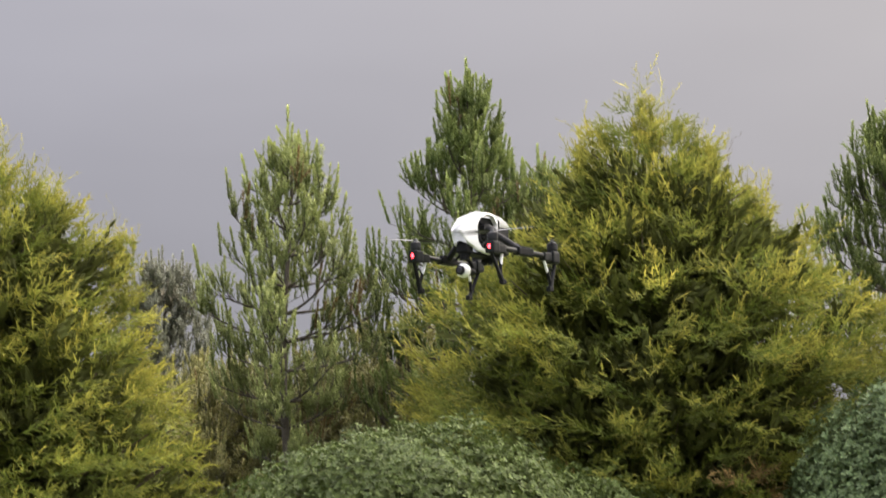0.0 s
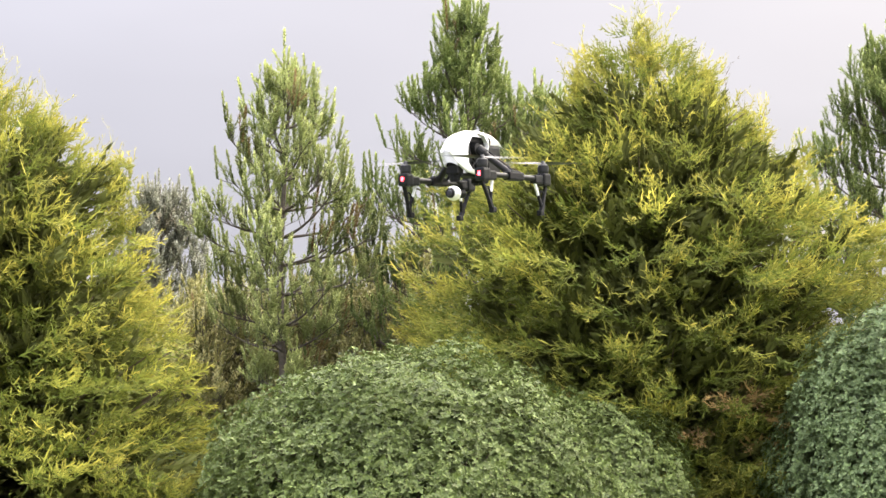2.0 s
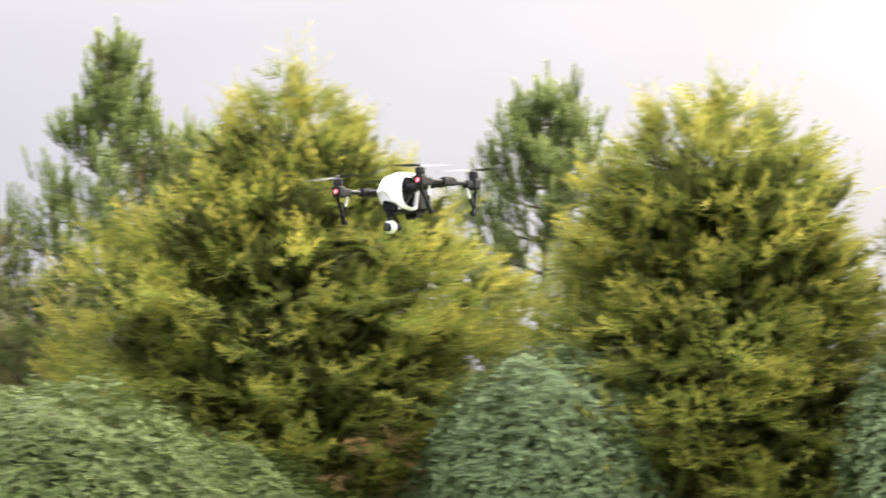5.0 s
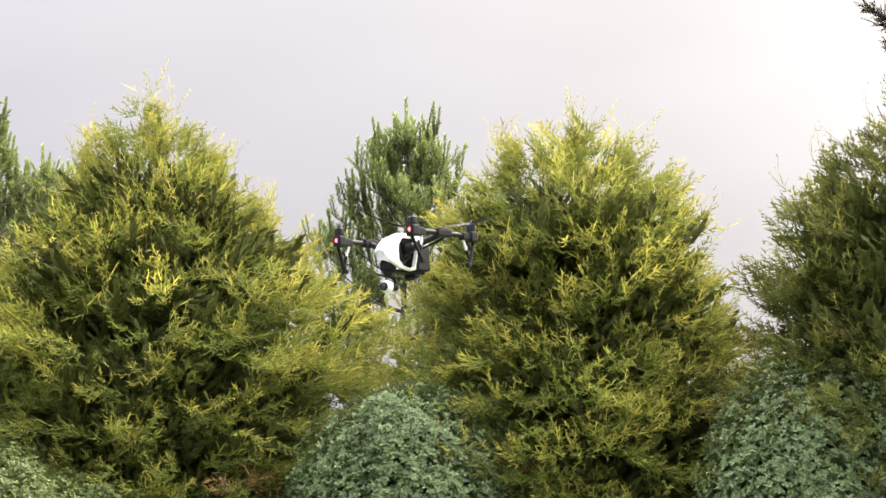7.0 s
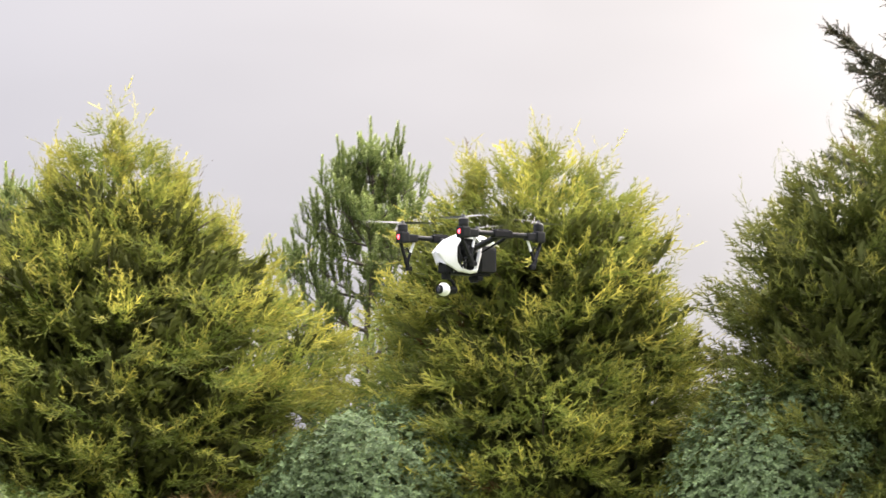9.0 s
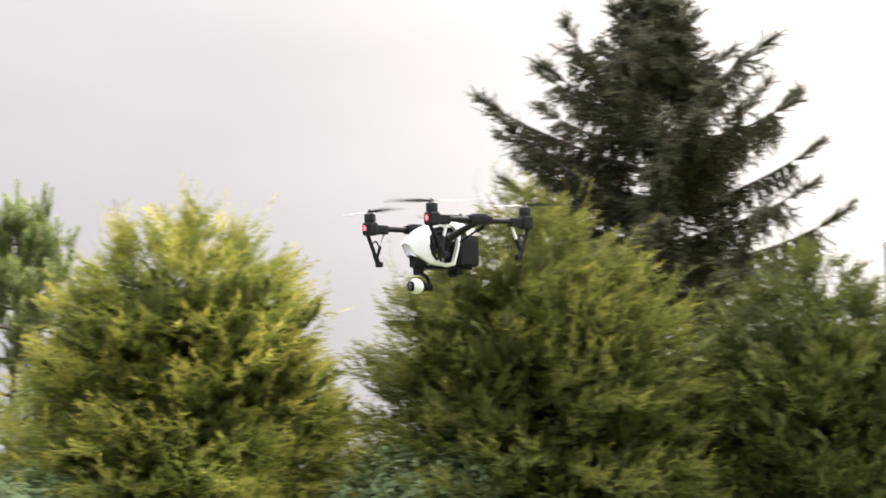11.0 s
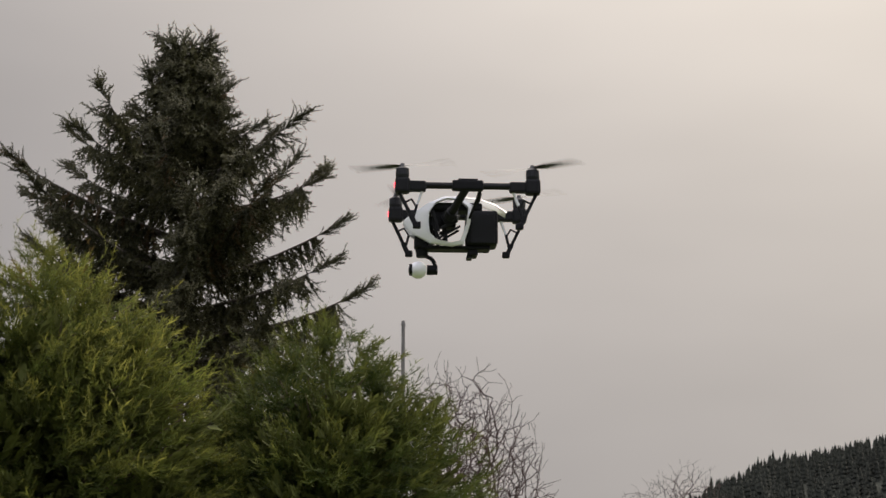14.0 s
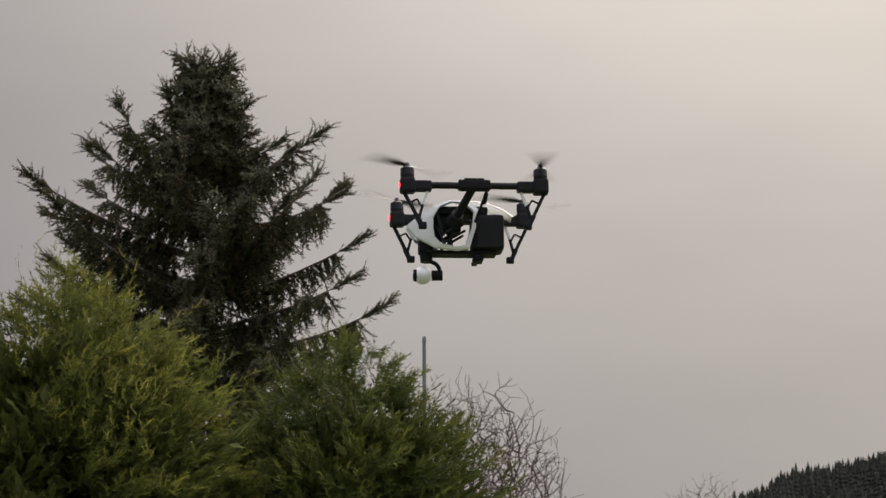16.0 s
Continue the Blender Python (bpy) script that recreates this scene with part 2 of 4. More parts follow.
def frond_pattern(seed, branchlets=10, fingers=2, reach=0.35, width=0.025, tuft=1.2):
    """A slender, twice-divided cypress plume along x, one long, with its pointed tip turned up."""
    rng = np.random.default_rng(seed)
    v, f, y = [], [], []

    def arch(x):
        return -0.16 * math.sin(math.pi * min(x, 1.0)) + 0.20 * x ** 3

    def blade(a, b, w, y0, y1, fine=False):
        a, b = np.array(a), np.array(b)
        side = unit(np.cross(unit(b - a), rng.normal(0, 0.5, 3) + [0, 0, 1.0])) * w
        n = len(v)
        if fine:
            v.extend([a + side * 0.8, b, a - side * 0.8])
            y.extend([y0, y1, y0])
            f.append((n, n + 1, n + 2))
            return
        mid = a + (b - a) * 0.35
        v.extend([a, mid + side, b, mid - side])
        y.extend([y0, y0 * 0.6 + y1 * 0.4, y1, y0 * 0.6 + y1 * 0.4])
        f.extend([(n, n + 1, n + 2), (n, n + 2, n + 3)])

    for x0, x1 in ((0.0, 0.4), (0.35, 0.75), (0.7, 1.08)):
        blade((x0, 0, arch(x0)), (x1, 0, arch(x1)), width, x0 * 0.6, x1)
    for i in range(branchlets):
        x = 0.06 + 0.86 * i / (branchlets - 1) + rng.uniform(-0.03, 0.03)
        s = 1 if i % 2 else -1
        ln = reach * (1.12 - x) ** 0.6 * min(1, 0.55 + 1.8 * x) * rng.uniform(0.7, 1.2)
        a = np.array((x, 0, arch(x)))
        open_angle = rng.uniform(0.45, 0.8)
        tilt = rng.normal(0.15, 0.55)
        d = unit(np.array((math.cos(open_angle), s * math.sin(open_angle) * math.cos(tilt), math.sin(open_angle) * math.sin(tilt) + 0.06)))
        b = a + d * ln
        blade(a, b, width, x * 0.4, 0.4 + 0.6 * x)
        across = unit(np.cross(d, (0.2 * s, 0, 1.0)))
        for k in range(fingers):
            t = 0.2 + 0.6 * k / max(1, fingers - 1)
            q = a + d * ln * t
            way = unit(d + across * (0.6 if k % 2 else -0.6) + np.array((0.2, 0, rng.uniform(-0.1, 0.4))))
            blade(q, q + way * (0.15 - 0.05 * t) * tuft * rng.uniform(0.8, 1.25), width * 0.9, x * 0.35 + 0.15 * t, 0.3 + 0.45 * x + 0.25 * t, True)
    return np.array(v), np.array(f), np.array(y)


def brush_pattern(needles, length, width, lean, seed=1, stem=0.02):
    """A bottle-brush shoot along x, one long."""
    rng = np.random.default_rng(seed)
    v, f, y = [], [], []
    for i in range(needles):
        h = (i + 0.5) / needles
        a = i * 2.399
        out = np.array([0, math.cos(a), math.sin(a)])
        d = unit(out * math.cos(lean) + np.array([math.sin(lean), 0, 0]) + rng.normal(0, 0.12, 3))
        p = np.array([h * 0.95, 0, 0])
        side = unit(np.cross(d, (1.0, 0.2, 0.1))) * width
        ln = length * rng.uniform(0.75, 1.1) * (1.0 if h < 0.85 else 0.8)
        n = len(v)
        v.extend([p - side, p + side, p + d * ln])
        y.extend([h * 0.6, h * 0.6, min(1, h * 0.7 + 0.35)])
        f.append((n, n + 1, n + 2))
    for a in range(3):
        n = len(v)
        t = a * 2.094
        o1, o2 = np.array([0, math.cos(t), math.sin(t)]) * stem, np.array([0, math.cos(t + 2.094), math.sin(t + 2.094)]) * stem
        v.extend([o1, o2, np.array([1.0, 0, 0])])
        y.extend([0, 0, 0.4])
        f.append((n, n + 1, n + 2))
    return np.array(v), np.array(f), np.array(y)


def rosette_pattern(leaves=4, width=0.25):
    """A whorl of oval leaves facing x."""
    v, f, y = [], [], []
    for i in range(leaves):
        a = i * 2.399
        rise = 0.25 + 0.6 * i / leaves
        d = unit(np.array([rise, math.cos(a), math.sin(a)]))
        side = unit(np.cross(d, (1.0, 0, 0))) * width
        n = len(v)
        v.extend([np.zeros(3), d * 0.5 + side + np.array([0.07, 0, 0]), d * 1.0 - np.array([0.12, 0, 0]), d * 0.5 - side])
        yy = 0.2 + 0.8 * i / leaves
        y.extend([yy * 0.6, yy, yy, yy])
        f.extend([(n, n + 1, n + 2), (n, n + 2, n + 3)])
    return np.array(v), np.array(f), np.array(y)


FRONDS = [frond_pattern(k) for k in (1, 2, 3)]
INNER_FROND = frond_pattern(4, branchlets=7, fingers=1, reach=0.5, width=0.06, tuft=1.3)
WHIP = frond_pattern(5, branchlets=8, fingers=2, reach=0.26, width=0.011, tuft=0.6)
CANDLE = brush_pattern(28, 0.18, 0.042, 0.9, seed=7, stem=0.04)
SHOOT = brush_pattern(22, 0.25, 0.042, 0.78)
SHOOT_LIGHT = brush_pattern(15, 0.33, 0.055, 0.62, seed=5)
TASSEL = brush_pattern(10, 0.20, 0.055, 0.6, seed=3, stem=0.04)
ROSETTE = rosette_pattern()


def on_bearing(heading, distance, z=0.0):
    return Vector((math.sin(radians(heading)) * distance, math.cos(radians(heading)) * distance, z))


# ---- ground and distance ----
def make_ground():
    bm = bmesh.new()
    bmesh.ops.create_grid(bm, x_segments=60, y_segments=60, size=2500)
    for v in bm.verts:
        d = v.co.xy.length
        v.co.z = -0.02 + 0.25 * noise.noise(v.co * 0.02) if d > 60 else 0.0
    return tagged(part("ground", bm, M_GROUND), "rough grassy ground under the trees", "ground", kind="structure")


def ridge_height(heading, distance):
    """A wooded ridge that rises to the east."""
    crest = np.interp(heading, (30, 36, 38.3, 39.4, 40.6, 42, 43.2, 47, 54, 62, 75), (0, 20, 60, 72, 80.5, 84.5, 88.5, 98, 112, 116, 20))
    return crest * math.exp(-((distance - 900) / 230) ** 2)


def make_hill():
    thing = empty("wooded_hill", Matrix(), "dark conifer-covered hillside in the grey distance", "hill", kind="structure")
    bm = bmesh.new()
    grid = []
    for i in range(46):
        heading = 30 + i
        grid.append([bm.verts.new(on_bearing(heading, d, ridge_height(heading, d) - 0.3)) for d in range(420, 1400, 40)])
    for a, b in zip(grid, grid[1:]):
        for j in range(len(a) - 1):
            bm.faces.new((a[j], b[j], b[j + 1], a[j + 1]))
    part("slope", bm, M_HILLSIDE, thing)
    rng = np.random.default_rng(11)
    cloud = Cloud()
    v, f, y = [], [], []
    for level in range(5):
        z0, z1, r = level * 0.19, level * 0.19 + 0.30, 0.27 * (1 - level * 0.18)
        n = len(v)
        v.append((0, 0, z1))
        for k in range(7):
            rr = r * (1.0 if k % 2 else 0.7)
            v.append((rr * math.cos(k * 0.898), rr * math.sin(k * 0.898), z0))
        y.extend([0.9] + [0.2] * 7)
        f.extend([(n, n + 1 + k, n + 1 + (k + 1) % 7) for k in range(7)])
    tree = (np.array(v, float), np.array(f), np.array(y))
    places, turns = [], []
    for _ in range(2800):
        heading, d = rng.uniform(35, 52), rng.uniform(720, 930)
        z = ridge_height(heading, d)
        if z < 4:
            continue
        s, a = rng.uniform(6, 8.5) * (1.3 if rng.random() < 0.05 else 1), rng.uniform(0, 6.28)
        c, sn = math.cos(a) * s, math.sin(a) * s
        turns.append(((c, -sn, 0), (sn, c, 0), (0, 0, s)))
        places.append(on_bearing(heading, d, z - 0.8))
    cloud.add(tree, np.array(turns), np.array(places), rng.random(len(places)))
    tagged(cloud.build("conifer_forest", M_HILL, thing), "dense dark conifers along the ridge", kind="stuff")


make_ground()
make_hill()


# ---- trees ----
def profile(pairs, z):
    zs, rs = zip(*pairs)
    return np.interp(z, zs, rs)


def lumps(angle, z, seed, strength):
    return 1 + strength * np.array([noise.noise((math.cos(a) * 1.3 + seed * 7.1, math.sin(a) * 1.3, zz * 0.9)) +
                                    0.6 * noise.noise((math.cos(a) * 3.1 + seed * 3.3, math.sin(a) * 3.1, zz * 2.2)) for a, zz in zip(angle, z)])


def trunk_and_limbs(thing, height, r0, limbs, bark):
    t = Cloud()
    zs = np.linspace(-0.1, height, 9)
    t.tube(np.stack([0.05 * np.sin(zs * 1.3), 0.05 * np.cos(zs * 1.1), zs], 1), r0, 0.012, 8)
    t.build("trunk", bark, thing, smooth=True)
    rest = Cloud()
    for pts, ra, rb in limbs:
        if len(pts) > 3:
            limb = Cloud()
            limb.tube(pts, ra, rb, 5)
            limb.build("limb", bark, thing, smooth=True)
        else:
            rest.tube(pts, ra, rb, 3)
    if rest.n:
        tagged(rest.build("fine_twigwork", bark, thing), kind="stuff")


def cypress(place, shape, seed, mat, label, boughs=430, dead=0, gain=1.0, leaders=()):
    """A dense conical cypress: boughs that end in fans of fern-like fronds, dark gaps between them, dull foliage inside.
    leaders: side tops, as metres across, metres up, and the radius of each."""
    rng = np.random.default_rng(seed)
    thing = empty("golden_cypress", Matrix.Translation(place), label, "tree", "row of cypresses")
    z_low, z_top = shape[0][0], shape[-1][0]
    widest = max(r for _, r in shape)

    def heights(n, low, high):
        zz = rng.uniform(low, high, n * 5)
        return zz[rng.random(n * 5) < (profile(shape, zz) + 0.35) / (widest + 0.35)][:n]

    facing = math.atan2(-place.y, -place.x)

    def round_about(n):
        """Angles round the trunk, thicker on the open side than towards the trees behind."""
        a = rng.uniform(-np.pi, np.pi, n * 3)
        return (a[(np.abs(a) < 1.8) | (rng.random(n * 3) < 0.45)][:n] + facing)

    def fans(zz, ang, centre, radius, fronds, size, reach, back):
        """Fronds in fans round the ends of boughs."""
        n = len(zz)
        frac = np.clip((zz - z_low) / (z_top - z_low), 0, 1)
        out = np.stack([np.cos(ang), np.sin(ang), 0 * ang], 1)
        side = np.stack([-np.sin(ang), np.cos(ang), 0 * ang], 1)
        lift = np.radians(-22 + 38 * rng.random(n) + 60 * frac ** 2.5)
        axis = unit(out * np.cos(lift)[:, None] + [[0, 0, 1]] * np.sin(lift)[:, None] + side * rng.normal(0, 0.6, n)[:, None])
        end = out * radius[:, None] + centre
        end[:, 2] = zz
        small = (0.62 + 0.38 * np.minimum(1, radius / 1.1)) * rng.uniform(0.8, 1.2, n)
        t = np.sqrt(rng.uniform(0.0, 1.0, (n, fronds)))
        t[:, 0] = 1.0
        where = rng.choice([-1.0, 1.0], (n, fronds)) * rng.uniform(0.25, 1.0, (n, fronds))
        where[:, 0] *= 0.15
        flat = unit(np.cross(axis, [[0, 0, 1.0]]))
        pos = end[:, None] - axis[:, None] * ((1 - t) * back * small[:, None] + 0.16)[..., None] + flat[:, None] * (where * 0.10 * small[:, None])[..., None]
        pos[..., 2] += rng.normal(0, 0.035, (n, fronds)) - 0.06 * (1 - t)
        d = unit(axis[:, None] + flat[:, None] * (where * (0.95 - 0.55 * t))[..., None] + rng.normal(0, 0.24, (n, fronds, 3)) + [[[0, 0, 0.02]]])
        sz = size * small[:, None] * rng.uniform(0.75, 1.2, (n, fronds)) * (1.0 - 0.18 * t)
        up = np.tile([[0, 0, 1.0]], (n * fronds, 1)) + np.repeat(out, fronds, 0) * 0.75
        turns = spin_about(frames_along(d.reshape(-1, 3), up, sz.ravel()), rng, 1.2)
        tones = np.clip(np.repeat(rng.random(n), fronds) * 0.65 + rng.random(n * fronds) * 0.35, 0, 1)
        vigour = rng.uniform(0.35, 1.25, n) * (0.72 + 0.5 * frac)
        return turns, pos.reshape(-1, 3), tones, (vigour[:, None] * (0.22 + 0.72 * t)).ravel() * gain * reach

    def spread(cloud, turns, pos, tones, young, patterns=None):
        patterns = FRONDS if patterns is None else patterns
        for k, p in enumerate(patterns):
            cloud.add(p, turns[k::len(patterns)], pos[k::len(patterns)], tones[k::len(patterns)], young[k::len(patterns)])

    crown = Cloud()
    zz = heights(int(boughs * 1.05), z_low, z_top - 0.12)
    ang = round_about(len(zz))
    big = profile(shape, zz) * lumps(ang, zz, seed, 0.20)
    spread(crown, *fans(zz, ang, np.zeros((1, 3)), big * rng.uniform(0.84, 1.06, len(zz)), 8, 0.38, 1.0, 0.42))
    zz = heights(int(boughs * 0.75), z_low, z_top - 0.5)
    ang = round_about(len(zz))
    big = profile(shape, zz) * lumps(ang, zz, seed, 0.20)
    spread(crown, *fans(zz, ang, np.zeros((1, 3)), big * rng.uniform(0.66, 0.84, len(zz)), 5, 0.44, 0.4, 0.5))
    across = unit(np.array([place.y, -place.x, 0]))
    for shift, z_end, r in ((0.0, z_top, 0.30), *leaders):
        n = int(34 + 80 * r)
        h = rng.uniform(0, 1, n) ** 0.8
        ang = rng.uniform(0, 2 * np.pi, n)
        spread(crown, *fans(z_end - 0.1 - h * (0.5 + r), ang, across * shift, r * (0.12 + 0.9 * h), 6, 0.30, 1.25, 0.3))
        k = 14
        up = unit(rng.normal(0, 0.30, (k, 3)) + [0, 0, 1.0])
        crown.add(WHIP, frames_along(up, rng.normal(0, 1, (k, 3)), rng.uniform(0.28, 0.52, k)),
                  across * shift + np.array([[0, 0, z_end - 0.42]]) + rng.normal(0, 1, (k, 3)) * [r * 0.45, r * 0.45, 0.10], rng.random(k), np.full(k, gain))
    zz = heights(64, z_top * 0.45, z_top - 0.2)
    ang = round_about(len(zz))
    r = profile(shape, zz) * lumps(ang, zz, seed, 0.20)
    start = np.stack([np.cos(ang) * r, np.sin(ang) * r, zz], 1)
    crown.add(WHIP, frames_along(start * [0.5, 0.5, 0] + [0, 0, 0.9] + rng.normal(0, 0.3, start.shape), rng.normal(0, 1, start.shape), rng.uniform(0.25, 0.5, len(zz))),
              start, rng.random(len(zz)), np.full(len(zz), gain))
    crown.build("crown", mat, thing)
    inner = Cloud()
    zz = heights(int(boughs * 1.3), z_low, z_top - 1.15)
    ang = rng.uniform(0, 2 * np.pi, len(zz))
    spread(inner, *fans(zz, ang, np.zeros((1, 3)), profile(shape, zz) * rng.uniform(0.15, 0.78, len(zz)), 7, 0.64, 0.4, 0.5), [INNER_FROND])
    zz = heights(int(boughs * 0.55), z_low, z_top - 1.4)
    ang = rng.uniform(0, 2 * np.pi, len(zz))
    spread(inner, *fans(zz, ang, np.zeros((1, 3)), profile(shape, zz) * rng.uniform(0.10, 0.55, len(zz)), 6, 0.85, 0.4, 0.5), [INNER_FROND])
    tagged(inner.build("inner_foliage", M_INNER, thing, "dull brown-green inner foliage"), kind="stuff")
    if dead:
        old = Cloud()
        zz = rng.uniform(z_low, z_low + 2.1, dead)
        ang = rng.uniform(0, 2 * np.pi, dead)
        spread(old, *fans(zz, ang, np.zeros((1, 3)), profile(shape, zz) * rng.uniform(0.84, 1.04, dead), 9, 0.34, 1.0, 0.4))
        old.build("dead_sprays", M_DEAD, thing, "dry brown lower sprays")
    limbs = []
    for _ in range(46):
        z, a = rng.uniform(z_low, z_top * 0.85), rng.uniform(0, 6.28)
        r = float(profile(shape, z)) * 0.8
        s = np.linspace(0.05, 1, 5)
        limbs.append((np.stack([math.cos(a) * r * s, math.sin(a) * r * s, z - 0.15 + 0.35 * r * s * s], 1), 0.028, 0.006))
    trunk_and_limbs(thing, z_top - 0.45, 0.13, limbs, M_BARK)
    return thing


def pine(place, height, shape, seed, mat, label, name="pine_tree", whorl=0.38, per_whorl=5, shoot=0.29, dense=1.0, bark=None, pattern=None):
    """A young pine: whorls of rising limbs that end in bottle-brush shoots."""
    rng = np.random.default_rng(seed)
    thing = empty(name, Matrix.Translation(place), label, "tree", "pines behind the cypresses")
    limbs, tips, dirs, sizes, tones, candle = [], [], [], [], [], []
    z = shape[0][0]
    while z < height - 0.55:
        off = rng.uniform(0, 6.28)
        for k in range(per_whorl):
            a = off + k * 6.283 / per_whorl + rng.normal(0, 0.25)
            r = float(profile(shape, z)) * rng.uniform(0.72, 1.15)
            if r < 0.06:
                continue
            rise = rng.uniform(0.15, 0.48) + 0.3 * (z / height) ** 3
            s = np.linspace(0, 1, 7)
            pts = np.stack([math.cos(a) * r * s, math.sin(a) * r * s, z + r * rise * (0.35 * s + 0.65 * s ** 2)], 1)
            limbs.append((pts, 0.010 + 0.012 * r, 0.004))
            tone = rng.random()
            n = max(4, int((4 + 10.0 * r) * dense))
            for i in range(n):
                t = rng.uniform(0.28, 1.0) if i else 1.0
                p = np.array([np.interp(t, s, pts[:, c]) for c in range(3)])
                along = unit(pts[-1] - pts[-3])
                sub = unit(along * 0.7 + rng.normal(0, 0.55, 3) + [0, 0, 0.45])
                ln = rng.uniform(0.12, 0.34) * (0.6 + 0.4 * r)
                end = p + sub * ln
                limbs.append((np.array([p, p + sub * ln * 0.5, end]), 0.006, 0.004))
                for j in range(rng.integers(2, 5)):
                    q = p + sub * ln * (1.0 if j == 0 else rng.uniform(0.3, 1.0))
                    tips.append(q)
                    lead = j == 0 and (i == 0 or rng.random() < 0.18 + 0.4 * z / height)
                    candle.append(lead)
                    dirs.append(unit(sub * 0.30 + rng.normal(0, 0.12, 3) + [0, 0, 1.1]) if lead else unit(sub * 0.55 + rng.normal(0, 0.30, 3) + [0, 0, 0.95]))
                    sizes.append(shoot * (rng.uniform(1.05, 1.5) if lead else rng.uniform(0.65, 1.1)))
                    tones.append(np.clip(0.7 * tone + 0.3 * rng.random(), 0, 1))
        z += whorl * rng.uniform(0.8, 1.15) * (0.75 if z > height * 0.7 else 1)
    for i in range(9):
        h = height - 0.28 - 0.09 * i * rng.uniform(0.5, 1)
        tips.append(np.array([0, 0, h if i else height - 0.30]))
        d = np.array([0, 0, 1.0]) if i == 0 else unit(np.array([math.cos(i * 2.4), math.sin(i * 2.4), 1.3]))
        dirs.append(d)
        sizes.append(shoot * (1.5 if i == 0 else 1.2))
        tones.append(0.6)
        candle.append(True)
    crown = Cloud()
    tips, dirs, tones, candle = np.array(tips), np.array(dirs), np.array(tones), np.array(candle, bool)
    turns = frames_along(dirs, np.tile([[0.3, 1.0, 0.1]], (len(dirs), 1)), sizes)
    vigour = rng.uniform(0.6, 1.1, len(tips))
    for which, shape_of in ((candle, CANDLE), (~candle, SHOOT if pattern is None else pattern)):
        crown.add(shape_of, turns[which], tips[which], tones[which], vigour[which])
    crown.build("crown", mat, thing)
    trunk_and_limbs(thing, height - 0.15, 0.02 + 0.008 * height, limbs, bark or M_BARK_GREY)
    return thing


def spruce(place, height, shape, seed, label):
    """A tall spruce with drooping branchlets and upturned branch ends."""
    rng = np.random.default_rng(seed)
    thing = empty("spruce_tree", Matrix.Translation(place), label, "tree")
    limbs, tips, dirs, sizes, tones = [], [], [], [], []
    z = shape[0][0]
    while z < height - 0.2:
        off = rng.uniform(0, 6.28)
        count = 5
        for k in range(count):
            a = off + k * 6.283 / count + rng.normal(0, 0.25)
            r = float(profile(shape, z)) * (rng.uniform(0.84, 1.08) if z < height - 1.4 else rng.uniform(0.55, 1.3))
            if r < 0.05:
                continue
            climb = float(np.interp(z / height, (0.3, 0.5, 0.6, 0.72, 0.79, 0.85, 0.92, 1.0), (0.05, 0.25, 0.42, 0.38, 0.46, 0.58, 0.9, 1.5))) + rng.normal(0, 0.08)
            sag = rng.uniform(0.05, 0.22)
            s = np.linspace(0, 1, 9)
            zc = z + r * (climb * s + sag * (s ** 3 - s))
            bend = rng.normal(0, 0.18) * s ** 2 * r
            pts = np.stack([math.cos(a) * r * s - math.sin(a) * bend, math.sin(a) * r * s + math.cos(a) * bend, zc], 1)
            limbs.append((pts, 0.010 + 0.012 * r, 0.004))
            tone = rng.random()
            along = unit(pts[-1] - pts[-2])
            side = np.array([-math.sin(a), math.cos(a), 0])
            n = int(6 + 78 * r)
            for i in range(n):
                t = 1.0 - 0.02 * i if i < 5 else rng.uniform(0.12, 1.0) ** 0.85
                p = np.array([np.interp(t, s, pts[:, c]) for c in range(3)])
                s_side = rng.choice([-1, 1]) * rng.uniform(0.15, 1.0)
                if t > 0.84:
                    d = unit(along * 0.95 + side * s_side * 0.75 + rng.normal(0, 0.22, 3))
                    ln = rng.uniform(0.14, 0.28)
                else:
                    hang = rng.uniform(0.3, 1.7) * (1.15 - 0.8 * (z / height) ** 3)
                    d = unit(along * 0.35 + side * s_side * 0.9 - np.array([0, 0, hang]) + rng.normal(0, 0.15, 3))
                    ln = rng.uniform(0.22, 0.50) * (1.1 - 0.3 * t)
                tips.append(p)
                dirs.append(d)
                sizes.append(ln)
                tones.append(np.clip(0.6 * tone + 0.4 * rng.random(), 0, 1))
                for j in range(1):
                    tips.append(p + d * ln * rng.uniform(0.35, 0.8))
                    dirs.append(unit(d + side * rng.normal(0, 0.6) - np.array([0, 0, 0.9 * (1 - t)]) + rng.normal(0, 0.35, 3)))
                    sizes.append(ln * rng.uniform(0.45, 0.85))
                    tones.append(tones[-1])
        z += rng.uniform(0.25, 0.38) * (0.5 if z > height * 0.82 else 1)
    for i in range(7):
        tips.append(np.array([0, 0, height - 0.30 - 0.05 * i]))
        dirs.append(unit(np.array([math.cos(i * 2.4) * 0.6, math.sin(i * 2.4) * 0.6, 1.0])) if i else np.array([0, 0, 1.0]))
        sizes.append(0.32 if i == 0 else 0.24)
        tones.append(0.6)
    crown = Cloud()
    crown.add(TASSEL, frames_along(np.array(dirs), np.tile([[0.31, 0.9, 0.17]], (len(dirs), 1)), sizes), np.array(tips), np.array(tones))
    crown.build("crown", M_SPRUCE, thing)
    trunk_and_limbs(thing, height - 0.15, 0.16, limbs, M_BARK_GREY)
    return thing


